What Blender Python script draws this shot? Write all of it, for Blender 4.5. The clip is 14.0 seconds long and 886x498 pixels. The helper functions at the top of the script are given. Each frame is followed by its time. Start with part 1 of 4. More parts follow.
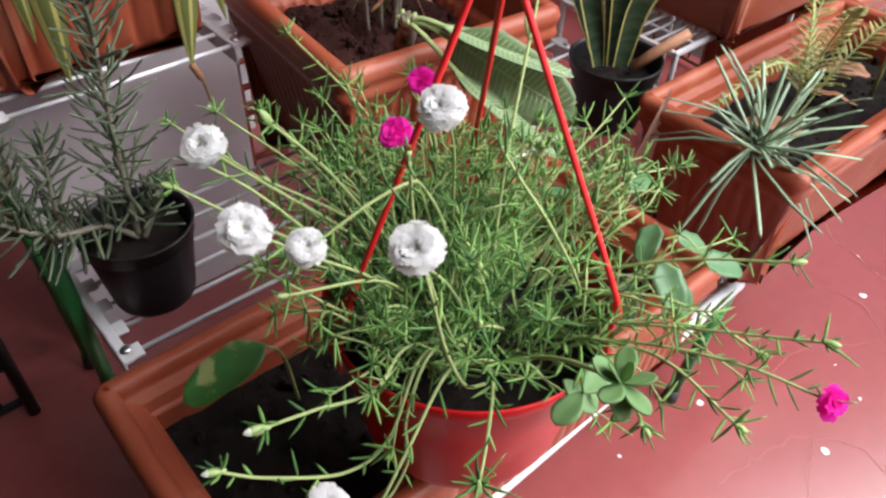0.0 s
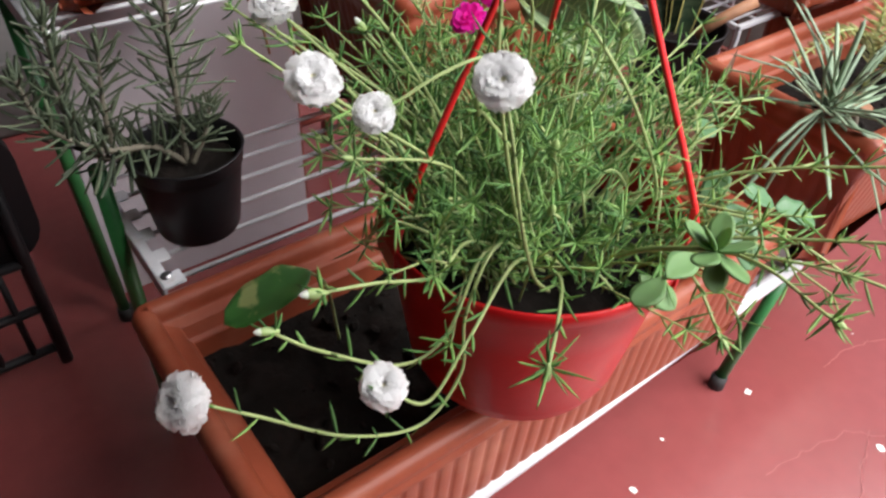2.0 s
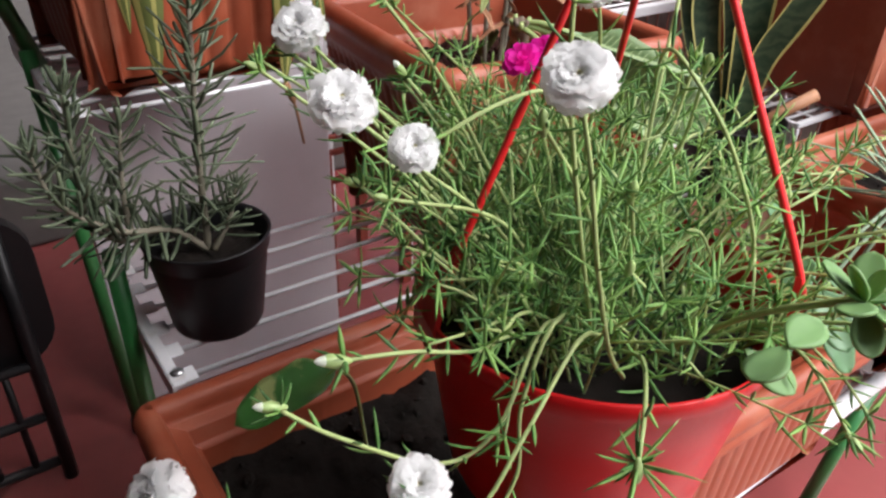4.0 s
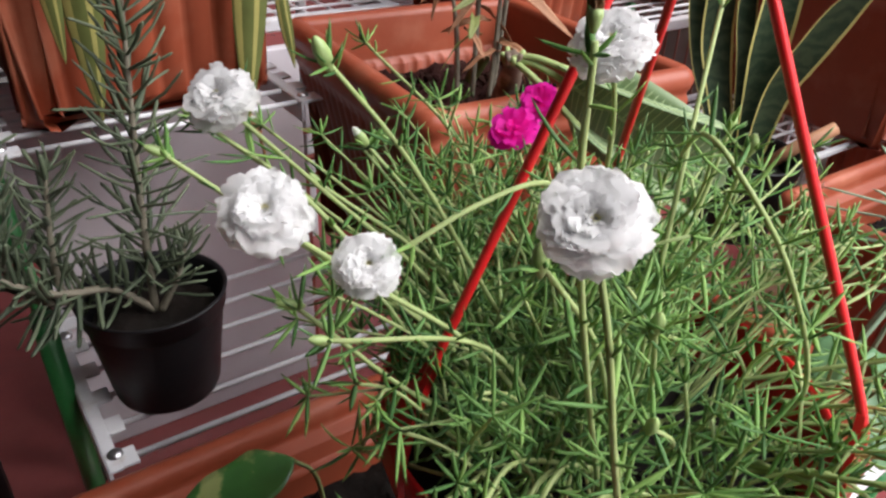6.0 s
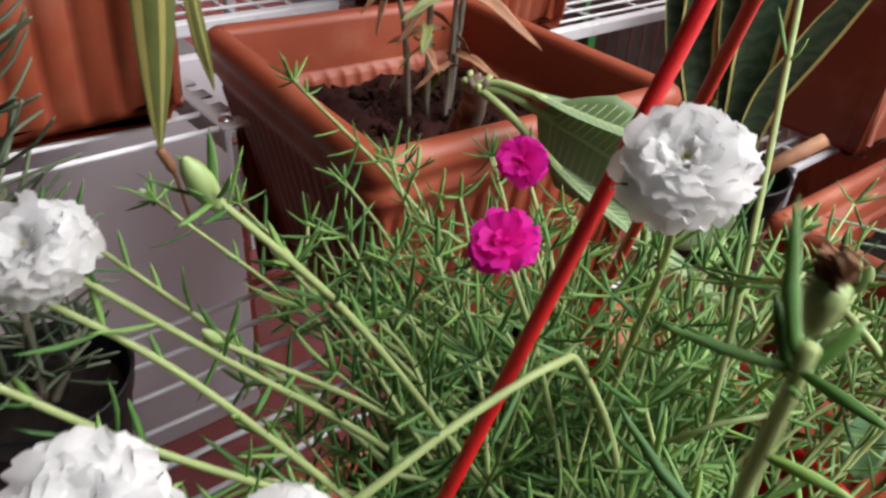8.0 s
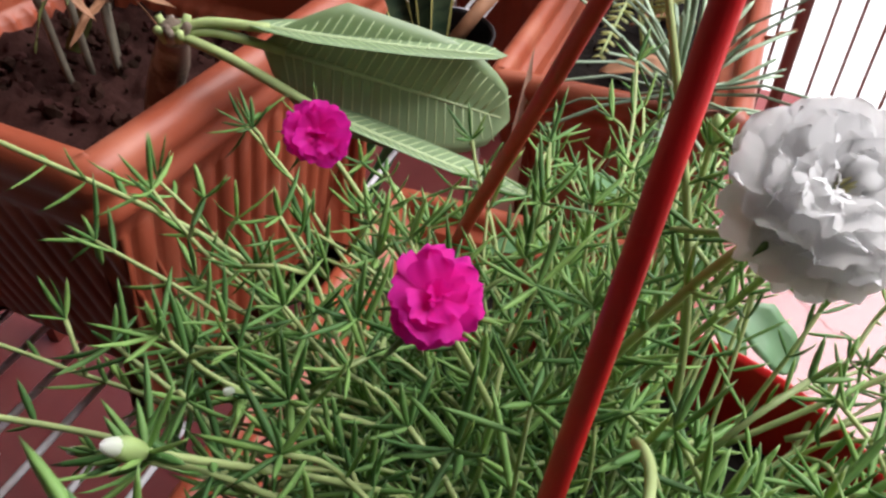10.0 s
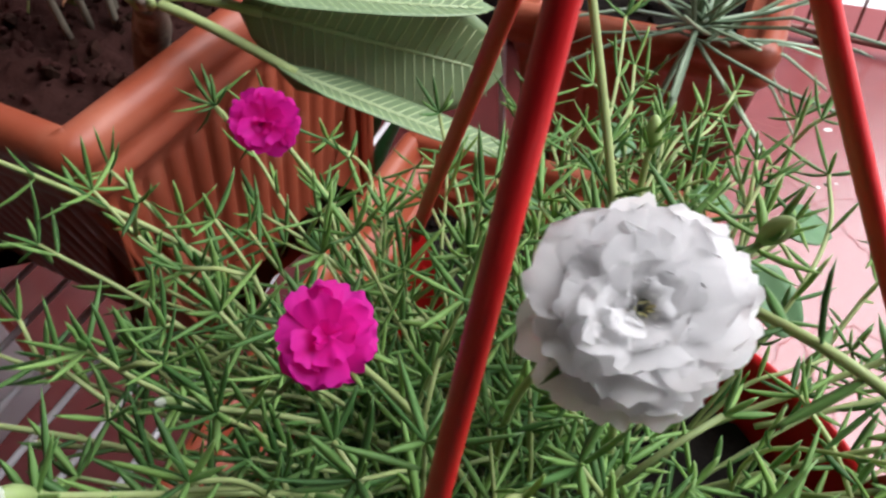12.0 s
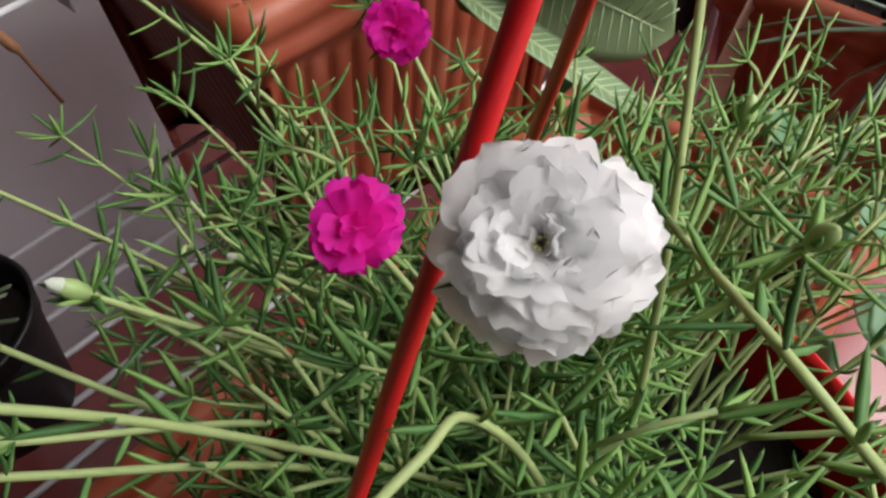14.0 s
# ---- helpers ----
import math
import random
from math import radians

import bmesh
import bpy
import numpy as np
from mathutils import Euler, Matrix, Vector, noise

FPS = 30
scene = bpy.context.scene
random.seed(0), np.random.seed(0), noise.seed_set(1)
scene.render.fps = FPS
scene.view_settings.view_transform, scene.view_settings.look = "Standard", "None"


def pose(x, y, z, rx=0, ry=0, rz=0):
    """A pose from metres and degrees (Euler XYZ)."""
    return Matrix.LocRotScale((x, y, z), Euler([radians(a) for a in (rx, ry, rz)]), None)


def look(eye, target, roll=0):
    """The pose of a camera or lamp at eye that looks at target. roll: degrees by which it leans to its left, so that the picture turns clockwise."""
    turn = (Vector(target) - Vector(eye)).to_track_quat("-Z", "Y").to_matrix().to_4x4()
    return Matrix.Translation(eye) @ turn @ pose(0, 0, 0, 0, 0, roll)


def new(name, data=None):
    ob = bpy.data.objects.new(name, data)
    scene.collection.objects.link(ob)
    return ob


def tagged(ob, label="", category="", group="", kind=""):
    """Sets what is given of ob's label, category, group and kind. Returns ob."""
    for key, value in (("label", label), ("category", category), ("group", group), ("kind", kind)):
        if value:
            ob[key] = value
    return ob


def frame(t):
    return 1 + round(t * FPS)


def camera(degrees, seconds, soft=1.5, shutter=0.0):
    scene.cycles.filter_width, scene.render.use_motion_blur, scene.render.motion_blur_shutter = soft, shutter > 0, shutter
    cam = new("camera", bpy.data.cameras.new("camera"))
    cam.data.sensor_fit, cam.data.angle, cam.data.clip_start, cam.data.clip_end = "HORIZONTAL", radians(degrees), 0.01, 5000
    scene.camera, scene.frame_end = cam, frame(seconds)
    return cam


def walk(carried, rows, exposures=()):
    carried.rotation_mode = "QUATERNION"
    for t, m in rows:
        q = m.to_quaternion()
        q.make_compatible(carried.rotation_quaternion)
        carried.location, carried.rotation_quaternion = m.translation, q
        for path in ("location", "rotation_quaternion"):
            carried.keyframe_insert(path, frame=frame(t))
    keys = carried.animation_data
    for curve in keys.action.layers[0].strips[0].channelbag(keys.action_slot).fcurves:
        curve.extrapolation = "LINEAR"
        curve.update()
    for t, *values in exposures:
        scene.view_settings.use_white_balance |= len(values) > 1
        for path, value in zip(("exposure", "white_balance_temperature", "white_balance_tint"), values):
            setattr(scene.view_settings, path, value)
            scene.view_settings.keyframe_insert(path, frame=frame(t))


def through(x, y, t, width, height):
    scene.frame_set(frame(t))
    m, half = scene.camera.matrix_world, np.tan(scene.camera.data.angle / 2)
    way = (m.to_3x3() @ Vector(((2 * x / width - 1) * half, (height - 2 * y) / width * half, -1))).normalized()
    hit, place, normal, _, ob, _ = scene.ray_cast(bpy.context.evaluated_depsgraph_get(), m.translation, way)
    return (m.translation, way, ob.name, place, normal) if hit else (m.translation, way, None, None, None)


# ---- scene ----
cam = camera(60.9, 14.0, soft=2.5, shutter=0.3)
PATH = [
    (0, (-0.0411, -0.5095, 0.9252), (0.2061, -0.2357, 0.5876), 2.32),
    (0.5, (-0.0438, -0.5162, 0.9199), (0.2062, -0.2441, 0.5830), 1.38),
    (1, (-0.0468, -0.5230, 0.8854), (0.2071, -0.2351, 0.5651), 2.89),
    (1.5, (-0.0561, -0.5139, 0.8689), (0.2066, -0.2348, 0.5478), 5.36),
    (2, (-0.0764, -0.5219, 0.8487), (0.1617, -0.2291, 0.5207), 3.35),
    (2.5, (-0.0790, -0.5339, 0.8360), (0.1599, -0.2066, 0.5432), 0.63),
    (2.7, (-0.0878, -0.5284, 0.8072), (0.1537, -0.1771, 0.5460), 1.17),
    (4.8, (-0.0284, -0.4581, 0.7753), (0.2236, -0.1132, 0.5154), 1.44),
    (5, (-0.0231, -0.4489, 0.7764), (0.2309, -0.1044, 0.5180), 1.32),
    (5.5, (-0.0078, -0.4297, 0.7792), (0.2430, -0.0825, 0.5212), 1.64),
    (6, (0.0054, -0.4146, 0.7774), (0.2565, -0.0693, 0.5173), 2.53),
    (6.5, (0.0258, -0.3975, 0.7735), (0.2796, -0.0544, 0.5130), 3.32),
    (7, (0.0409, -0.3799, 0.7682), (0.2888, -0.0363, 0.5027), 3.06),
    (7.5, (0.0569, -0.3494, 0.7731), (0.2975, -0.0035, 0.5039), 2.06),
    (8, (0.0676, -0.3205, 0.7727), (0.3417, -0.0010, 0.5029), 3.31),
    (8.5, (0.0688, -0.2740, 0.7773), (0.3934, -0.0089, 0.5045), 5.29),
    (9, (0.0679, -0.2474, 0.7793), (0.4151, -0.0402, 0.4852), 4.05),
    (9.2, (0.0737, -0.2333, 0.7671), (0.4280, -0.0478, 0.4671), 2.16),
    (11.5, (0.1218, -0.2297, 0.7771), (0.4535, -0.1361, 0.4149), 2.12),
    (12, (0.1314, -0.2537, 0.7806), (0.4338, -0.1028, 0.4120), -4.37),
    (12.5, (0.1394, -0.2690, 0.7751), (0.4088, -0.0775, 0.4000), -4.04),
    (13, (0.1296, -0.2735, 0.7811), (0.3619, -0.0462, 0.4011), -5.56),
    (13.5, (0.1357, -0.2769, 0.7776), (0.3779, -0.0549, 0.4007), -1.94),
    (14, (0.1412, -0.2825, 0.7796), (0.3590, -0.0518, 0.3931), -5.04),
]
walk(cam, [(t, look(eye, target, roll)) for t, eye, target, roll in PATH],
     [(0, 0.97, 6350, 11), (2.5, 0.92, 6450, 10), (5, 1.08, 6450, 11), (5.5, 1.0, 6450, 11), (6.5, 0.78, 6450, 11), (7.5, 0.72, 6450, 10), (8.3, 0.76, 6550, 10),
      (9, 0.92, 6600, 11), (11.5, 0.66, 6200, 12), (12, 0.66, 6250, 12), (12.5, 0.92, 6400, 11), (13.2, 0.94, 6500, 11), (13.5, 0.68, 6550, 11), (14, 0.44, 6550, 10)])

# ---- light: overcast day on a balcony under an added roof, open towards +x and -y ----
world = bpy.data.worlds.new("sky")
scene.world = world
world.use_nodes = True
wn, wl = world.node_tree.nodes, world.node_tree.links
sky = wn.new("ShaderNodeTexSky")
sky.sky_type, sky.sun_disc = "NISHITA", False
sky.sun_elevation, sky.sun_rotation = radians(54), radians(142)
sky.dust_density, sky.ozone_density = 4.0, 1.0
wl.new(sky.outputs[0], wn["Background"].inputs[0])
wn["Background"].inputs[1].default_value = 0.042
sun = new("sun", bpy.data.lights.new("sun", "SUN"))
sun.data.energy, sun.data.angle, sun.data.color = 5.5, radians(65), (1.0, 0.985, 0.995)
sun.matrix_world = look((2.2, -2.6, 4.9), (0.2, -0.1, 0.4))
scene.view_settings.exposure = 0.8


# ---- materials ----
def material(name, base, rough=0.5, metal=0.0, grain=60.0, spread=0.15, bump=0.1, stain=None, stain_scale=6.0,
             stain_at=(0.5, 0.7), island=0.0, spec=0.5, coat=0.0, sheen=0.0, through=0.0):
    """Base colour with fine grain, an optional stain layer, relief and a random shift per island."""
    m = bpy.data.materials.new(name)
    m.use_nodes = True
    n, l = m.node_tree.nodes, m.node_tree.links
    b = n["Principled BSDF"]
    b.inputs["Roughness"].default_value, b.inputs["Metallic"].default_value = rough, metal
    b.inputs["Specular IOR Level"].default_value, b.inputs["Coat Weight"].default_value = spec, coat
    tc = n.new("ShaderNodeTexCoord")
    fine = n.new("ShaderNodeTexNoise")
    fine.inputs["Scale"].default_value, fine.inputs["Detail"].default_value = grain, 6.0
    l.new(tc.outputs["Object"], fine.inputs["Vector"])
    mix = n.new("ShaderNodeMix")
    mix.data_type = "RGBA"
    lo, hi = [c * (1 - spread) for c in base], [min(1.0, c * (1 + spread)) for c in base]
    mix.inputs[6].default_value, mix.inputs[7].default_value = (*lo, 1), (*hi, 1)
    l.new(fine.outputs["Fac"], mix.inputs[0])
    colour = mix.outputs[2]
    if stain:
        big = n.new("ShaderNodeTexNoise")
        big.inputs["Scale"].default_value, big.inputs["Detail"].default_value = stain_scale, 8.0
        l.new(tc.outputs["Object"], big.inputs["Vector"])
        ramp = n.new("ShaderNodeMapRange")
        ramp.inputs["From Min"].default_value, ramp.inputs["From Max"].default_value = stain_at
        l.new(big.outputs["Fac"], ramp.inputs["Value"])
        over = n.new("ShaderNodeMix")
        over.data_type = "RGBA"
        over.inputs[7].default_value = (*stain, 1)
        l.new(ramp.outputs[0], over.inputs[0])
        l.new(colour, over.inputs[6])
        colour = over.outputs[2]
    if island:
        geo = n.new("ShaderNodeNewGeometry")
        hsv = n.new("ShaderNodeHueSaturation")
        span = n.new("ShaderNodeMapRange")
        span.inputs["To Min"].default_value, span.inputs["To Max"].default_value = 1 - island, 1 + island
        l.new(geo.outputs["Random Per Island"], span.inputs["Value"])
        l.new(span.outputs[0], hsv.inputs["Value"])
        hue = n.new("ShaderNodeMapRange")
        hue.inputs["To Min"].default_value, hue.inputs["To Max"].default_value = 0.5 + 0.03 * island, 0.5 - 0.06 * island
        l.new(geo.outputs["Random Per Island"], hue.inputs["Value"])
        l.new(hue.outputs[0], hsv.inputs["Hue"])
        l.new(colour, hsv.inputs["Color"])
        colour = hsv.outputs[0]
    l.new(colour, b.inputs["Base Color"])
    if through:
        b.inputs["Subsurface Weight"].default_value = through
        b.inputs["Subsurface Scale"].default_value = 0.004
        b.inputs["Subsurface Radius"].default_value = (1.0, 1.0, 0.6)
    if bump:
        bp = n.new("ShaderNodeBump")
        bp.inputs["Strength"].default_value, bp.inputs["Distance"].default_value = bump, 0.002
        l.new(fine.outputs["Fac"], bp.inputs["Height"])
        l.new(bp.outputs[0], b.inputs["Normal"])
    return m


TERRA = material("terracotta_plastic", (0.262, 0.058, 0.027), 0.43, spec=0.3, grain=90, spread=0.1, bump=0.12, stain=(0.40, 0.15, 0.09), stain_scale=14, stain_at=(0.55, 0.85))
RED = material("red_plastic", (0.52, 0.009, 0.011), 0.38, grain=120, spread=0.06, bump=0.08, stain=(0.45, 0.02, 0.02), stain_scale=20, stain_at=(0.6, 0.9), spec=0.35)
STRAP = material("red_strap_plastic", (0.64, 0.013, 0.016), 0.4, grain=150, spread=0.08, bump=0.1)
BLACK = material("black_plastic", (0.007, 0.0068, 0.0078), 0.42, grain=100, spread=0.2, bump=0.15, stain=(0.013, 0.011, 0.011), stain_scale=16, stain_at=(0.58, 0.85), spec=0.3)
WHITE = material("white_painted_steel", (0.60, 0.60, 0.62), 0.38, grain=140, spread=0.05, bump=0.1, stain=(0.42, 0.36, 0.33), stain_scale=40, stain_at=(0.6, 0.8))
PANEL = material("pale_lilac_board", (0.54, 0.51, 0.54), 0.45, grain=30, spread=0.04, bump=0.04, stain=(0.40, 0.37, 0.38), stain_scale=5, stain_at=(0.5, 0.8))
GREEN_TUBE = material("green_painted_steel", (0.025, 0.15, 0.04), 0.35, grain=120, spread=0.12, bump=0.1, stain=(0.02, 0.05, 0.02), stain_scale=30, stain_at=(0.55, 0.8))
STEEL = material("zinc_screw", (0.6, 0.61, 0.62), 0.3, metal=1.0, grain=300, spread=0.1, bump=0.1)
RUBBER = material("black_rubber", (0.02, 0.02, 0.02), 0.7, grain=100, spread=0.2)
SOIL = material("dark_wet_soil", (0.010, 0.0072, 0.0058), 0.9, spec=0.15, grain=140, spread=0.6, bump=0.9, stain=(0.006, 0.005, 0.004), stain_scale=25, stain_at=(0.4, 0.7))
SOIL_RED = material("crumbly_brown_soil", (0.020, 0.009, 0.0065), 0.9, spec=0.06, island=0.4, grain=140, spread=0.5, bump=0.9, stain=(0.022, 0.010, 0.007), stain_scale=30, stain_at=(0.4, 0.7))
NEEDLE = material("succulent_needle_leaf", (0.096, 0.220, 0.058), 0.5, spec=0.25, grain=200, spread=0.2, bump=0.05, island=0.55, through=0.15)
STEM = material("pale_green_stem", (0.29, 0.37, 0.15), 0.5, spec=0.3, grain=160, spread=0.2, bump=0.08, island=0.2, through=0.15)


def petal_material(name, base, share, spread):
    """A thin petal: part of the light passes through it."""
    m = material(name, base, 0.6, grain=200, spread=spread, bump=0.05, spec=0.2)
    n, l = m.node_tree.nodes, m.node_tree.links
    soft, mix = n.new("ShaderNodeBsdfTranslucent"), n.new("ShaderNodeMixShader")
    soft.inputs["Color"].default_value = (*base, 1)
    mix.inputs[0].default_value = share
    l.new(n["Principled BSDF"].outputs[0], mix.inputs[1])
    l.new(soft.outputs[0], mix.inputs[2])
    l.new(mix.outputs[0], n["Material Output"].inputs[0])
    return m


def banded_leaf(name, dark_tone, pale_tone):
    """A dark leaf with uneven paler cross bands along its height."""
    m = material(name, dark_tone, 0.5, grain=40, spread=0.3, bump=0.05, spec=0.18)
    n, l = m.node_tree.nodes, m.node_tree.links
    wave, tc, mix = n.new("ShaderNodeTexWave"), n.new("ShaderNodeTexCoord"), n.new("ShaderNodeMix")
    wave.wave_type, wave.bands_direction = "BANDS", "Z"
    wave.inputs["Scale"].default_value, wave.inputs["Distortion"].default_value = 18.0, 9.0
    wave.inputs["Detail"].default_value, wave.inputs["Detail Scale"].default_value = 4.0, 2.5
    l.new(tc.outputs["Object"], wave.inputs["Vector"])
    mix.data_type = "RGBA"
    mix.inputs[6].default_value, mix.inputs[7].default_value = (*dark_tone, 1), (*pale_tone, 1)
    l.new(wave.outputs["Fac"], mix.inputs[0])
    l.new(mix.outputs[2], n["Principled BSDF"].inputs["Base Color"])
    return m


PETAL = petal_material("white_petal", (0.99, 0.99, 0.99), 0.66, 0.01)
PINK = petal_material("magenta_petal", (0.86, 0.022, 0.46), 0.55, 0.08)
YELLOW = material("pale_yellow_stamen", (0.85, 0.80, 0.45), 0.5, grain=300, spread=0.2)
SEPAL = material("pale_green_calyx", (0.31, 0.42, 0.16), 0.45, grain=200, spread=0.15, through=0.15)
GREY_LEAF = material("grey_green_needle", (0.078, 0.104, 0.060), 0.6, grain=160, spread=0.15, bump=0.06, island=0.35)
GREY_STEM = material("grey_woody_stem", (0.17, 0.15, 0.11), 0.7, grain=200, spread=0.3, bump=0.3)
BIG_LEAF = material("pale_leaf_underside", (0.150, 0.225, 0.112), 0.46, grain=60, spread=0.12, bump=0.06, island=0.1, through=0.16)
LEAF_RIB = material("leaf_rib", (0.34, 0.43, 0.23), 0.5, grain=100, spread=0.1)
SNAKE = banded_leaf("snake_plant_leaf", (0.016, 0.032, 0.016), (0.034, 0.052, 0.026))
OLIVE = material("olive_strap_leaf", (0.13, 0.15, 0.045), 0.5, grain=60, spread=0.3, bump=0.05, spec=0.3)
SNAKE_EDGE = material("yellow_leaf_margin", (0.42, 0.38, 0.12), 0.5, grain=60, spread=0.15)
POTHOS = material("variegated_leaf", (0.055, 0.20, 0.04), 0.3, grain=50, spread=0.3, bump=0.05, stain=(0.40, 0.47, 0.17), stain_scale=26, stain_at=(0.58, 0.64), coat=0.2)
JADE = material("fleshy_leaf", (0.120, 0.225, 0.085), 0.5, spec=0.25, grain=80, spread=0.12, bump=0.05, island=0.2, through=0.2)
HERB = material("broad_herb_leaf", (0.06, 0.15, 0.06), 0.5, grain=60, spread=0.2, bump=0.1, island=0.25, through=0.1)
GREY_BROAD = material("grey_green_broad_leaf", (0.20, 0.25, 0.20), 0.5, grain=40, spread=0.15, bump=0.08, island=0.15)
FERN = material("yellow_green_frond", (0.30, 0.32, 0.10), 0.5, grain=120, spread=0.25, island=0.3)
SPIKE = material("blue_green_spike_leaf", (0.21, 0.30, 0.19), 0.45, grain=120, spread=0.15, island=0.25)
DRY = material("dry_brown_leaf", (0.26, 0.13, 0.06), 0.7, grain=90, spread=0.4, bump=0.2, island=0.3)
BEIGE = material("dead_beige_leaf", (0.40, 0.25, 0.18), 0.7, grain=70, spread=0.25, bump=0.15, stain=(0.26, 0.15, 0.10), stain_scale=18, stain_at=(0.5, 0.8))
BARK = material("mottled_bark", (0.12, 0.085, 0.06), 0.8, grain=120, spread=0.5, bump=0.7, stain=(0.32, 0.28, 0.22), stain_scale=60, stain_at=(0.5, 0.6))
FLOOR = material("red_oxide_cement", (0.228, 0.055, 0.054), 0.21, spec=0.75, grain=35, spread=0.12, bump=0.015, stain=(0.22, 0.06, 0.056), stain_scale=7, stain_at=(0.5, 0.75))
CHIP = material("white_paint_spot", (0.75, 0.72, 0.68), 0.6, grain=200, spread=0.1)
CRACK = material("pale_crack", (0.32, 0.09, 0.085), 0.6, grain=120, spread=0.3)
PLASTER = material("grey_plaster", (0.11, 0.095, 0.09), 0.8, grain=20, spread=0.12, bump=0.2, stain=(0.15, 0.13, 0.12), stain_scale=2, stain_at=(0.5, 0.8))
CEIL = material("off_white_ceiling", (0.42, 0.40, 0.39), 0.8, grain=20, spread=0.06, bump=0.1)
PALE_GROUND = material("bright_pale_paving", (0.62, 0.62, 0.62), 0.7, grain=3, spread=0.08, bump=0.1)
RAIL = material("rust_brown_iron", (0.19, 0.070, 0.048), 0.55, grain=90, spread=0.3, bump=0.2)
SCREEN_WALL = material("weathered_pale_render", (0.26, 0.24, 0.22), 0.85, grain=18, spread=0.2, bump=0.3, stain=(0.13, 0.10, 0.085), stain_scale=5, stain_at=(0.45, 0.7))
RAIL_RED = material("red_brown_painted_iron", (0.20, 0.035, 0.022), 0.5, grain=90, spread=0.2, bump=0.15)
CONCRETE = material("weathered_concrete", (0.12, 0.11, 0.105), 0.85, grain=30, spread=0.2, bump=0.3)


# ---- mesh helpers ----
def mesh_of(name, verts, faces, mat, smooth=True):
    me = bpy.data.meshes.new(name)
    me.from_pydata([tuple(map(float, v)) for v in verts], [], faces)
    me.materials.append(mat)
    if smooth:
        me.polygons.foreach_set("use_smooth", [True] * len(me.polygons))
    me.update()
    return me


def part(name, me, parent=None, label="", m=None, kind=""):
    ob = new(name, me)
    if parent is not None:
        ob.parent = parent
    if m is not None:
        ob.matrix_basis = m
    return tagged(ob, label, kind=kind)


def thing(name, label, category, at=(0, 0, 0), turn=0.0, group="", kind=""):
    ob = new(name)
    ob.empty_display_size = 0.02
    ob.matrix_basis = pose(*at, 0, 0, turn)
    return tagged(ob, label, category, group, kind)


def box(name, lo, hi, mat, bevel=0.0, segments=2):
    bm = bmesh.new()
    bmesh.ops.create_cube(bm, size=1.0)
    for v in bm.verts:
        v.co = Vector([(lo[k] + hi[k]) / 2 + v.co[k] * (hi[k] - lo[k]) for k in range(3)])
    if bevel:
        bmesh.ops.bevel(bm, geom=bm.edges[:], offset=bevel, segments=segments, profile=0.5, affect="EDGES")
    me = bpy.data.meshes.new(name)
    bm.to_mesh(me)
    bm.free()
    me.materials.append(mat)
    return me


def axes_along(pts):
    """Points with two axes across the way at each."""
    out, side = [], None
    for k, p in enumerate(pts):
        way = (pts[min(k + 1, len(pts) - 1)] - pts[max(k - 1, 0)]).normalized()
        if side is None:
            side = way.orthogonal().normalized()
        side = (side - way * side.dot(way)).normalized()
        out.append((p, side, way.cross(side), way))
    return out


def smooth_line(pts, steps=6):
    """A Catmull-Rom line through the points."""
    pts = [Vector(p) for p in pts]
    ext = [pts[0] * 2 - pts[1]] + pts + [pts[-1] * 2 - pts[-2]]
    out = []
    for k in range(1, len(ext) - 2):
        a, b, c, d = ext[k - 1:k + 3]
        for s in range(steps):
            u = s / steps
            out.append(0.5 * (2 * b + (c - a) * u + (2 * a - 5 * b + 4 * c - d) * u * u + (3 * b - a - 3 * c + d) * u ** 3))
    return out + [pts[-1]]


def tube_data(pts, radii, sides=8, start=0, flat=1.0):
    verts, faces = [], []
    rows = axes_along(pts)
    for k, (p, a, b, _) in enumerate(rows):
        r = radii[k] if hasattr(radii, "__len__") else radii
        for s in range(sides):
            t = 2 * math.pi * s / sides
            verts.append(p + a * (math.cos(t) * r) + b * (math.sin(t) * r * flat))
    for k in range(len(rows) - 1):
        for s in range(sides):
            i, j = k * sides + s, k * sides + (s + 1) % sides
            faces.append((start + i, start + j, start + j + sides, start + i + sides))
    n = len(rows) * sides
    faces.append(tuple(start + s for s in reversed(range(sides))))
    faces.append(tuple(start + n - sides + s for s in range(sides)))
    return verts, faces


def tube(name, pts, radii, mat, sides=8, flat=1.0):
    return mesh_of(name, *tube_data([Vector(p) for p in pts], radii, sides, flat=flat), mat)


def lathe(name, profile, mat, sides=48, flutes=0, depth=0.0):
    """Turns (radius, height) pairs round z; flutes ripple the rows marked with a third value."""
    verts, faces = [], []
    for row in profile:
        r, z, amp = (*row, 0.0)[:3]
        for s in range(sides):
            t = 2 * math.pi * s / sides
            q = r + amp * math.cos(flutes * t)
            verts.append((q * math.cos(t), q * math.sin(t), z))
    for k in range(len(profile) - 1):
        for s in range(sides):
            i, j = k * sides + s, k * sides + (s + 1) % sides
            faces.append((i, j, j + sides, i + sides))
    if profile[0][0] > 1e-4:
        faces.append(tuple(reversed(range(sides))))
    return mesh_of(name, verts, faces, mat)


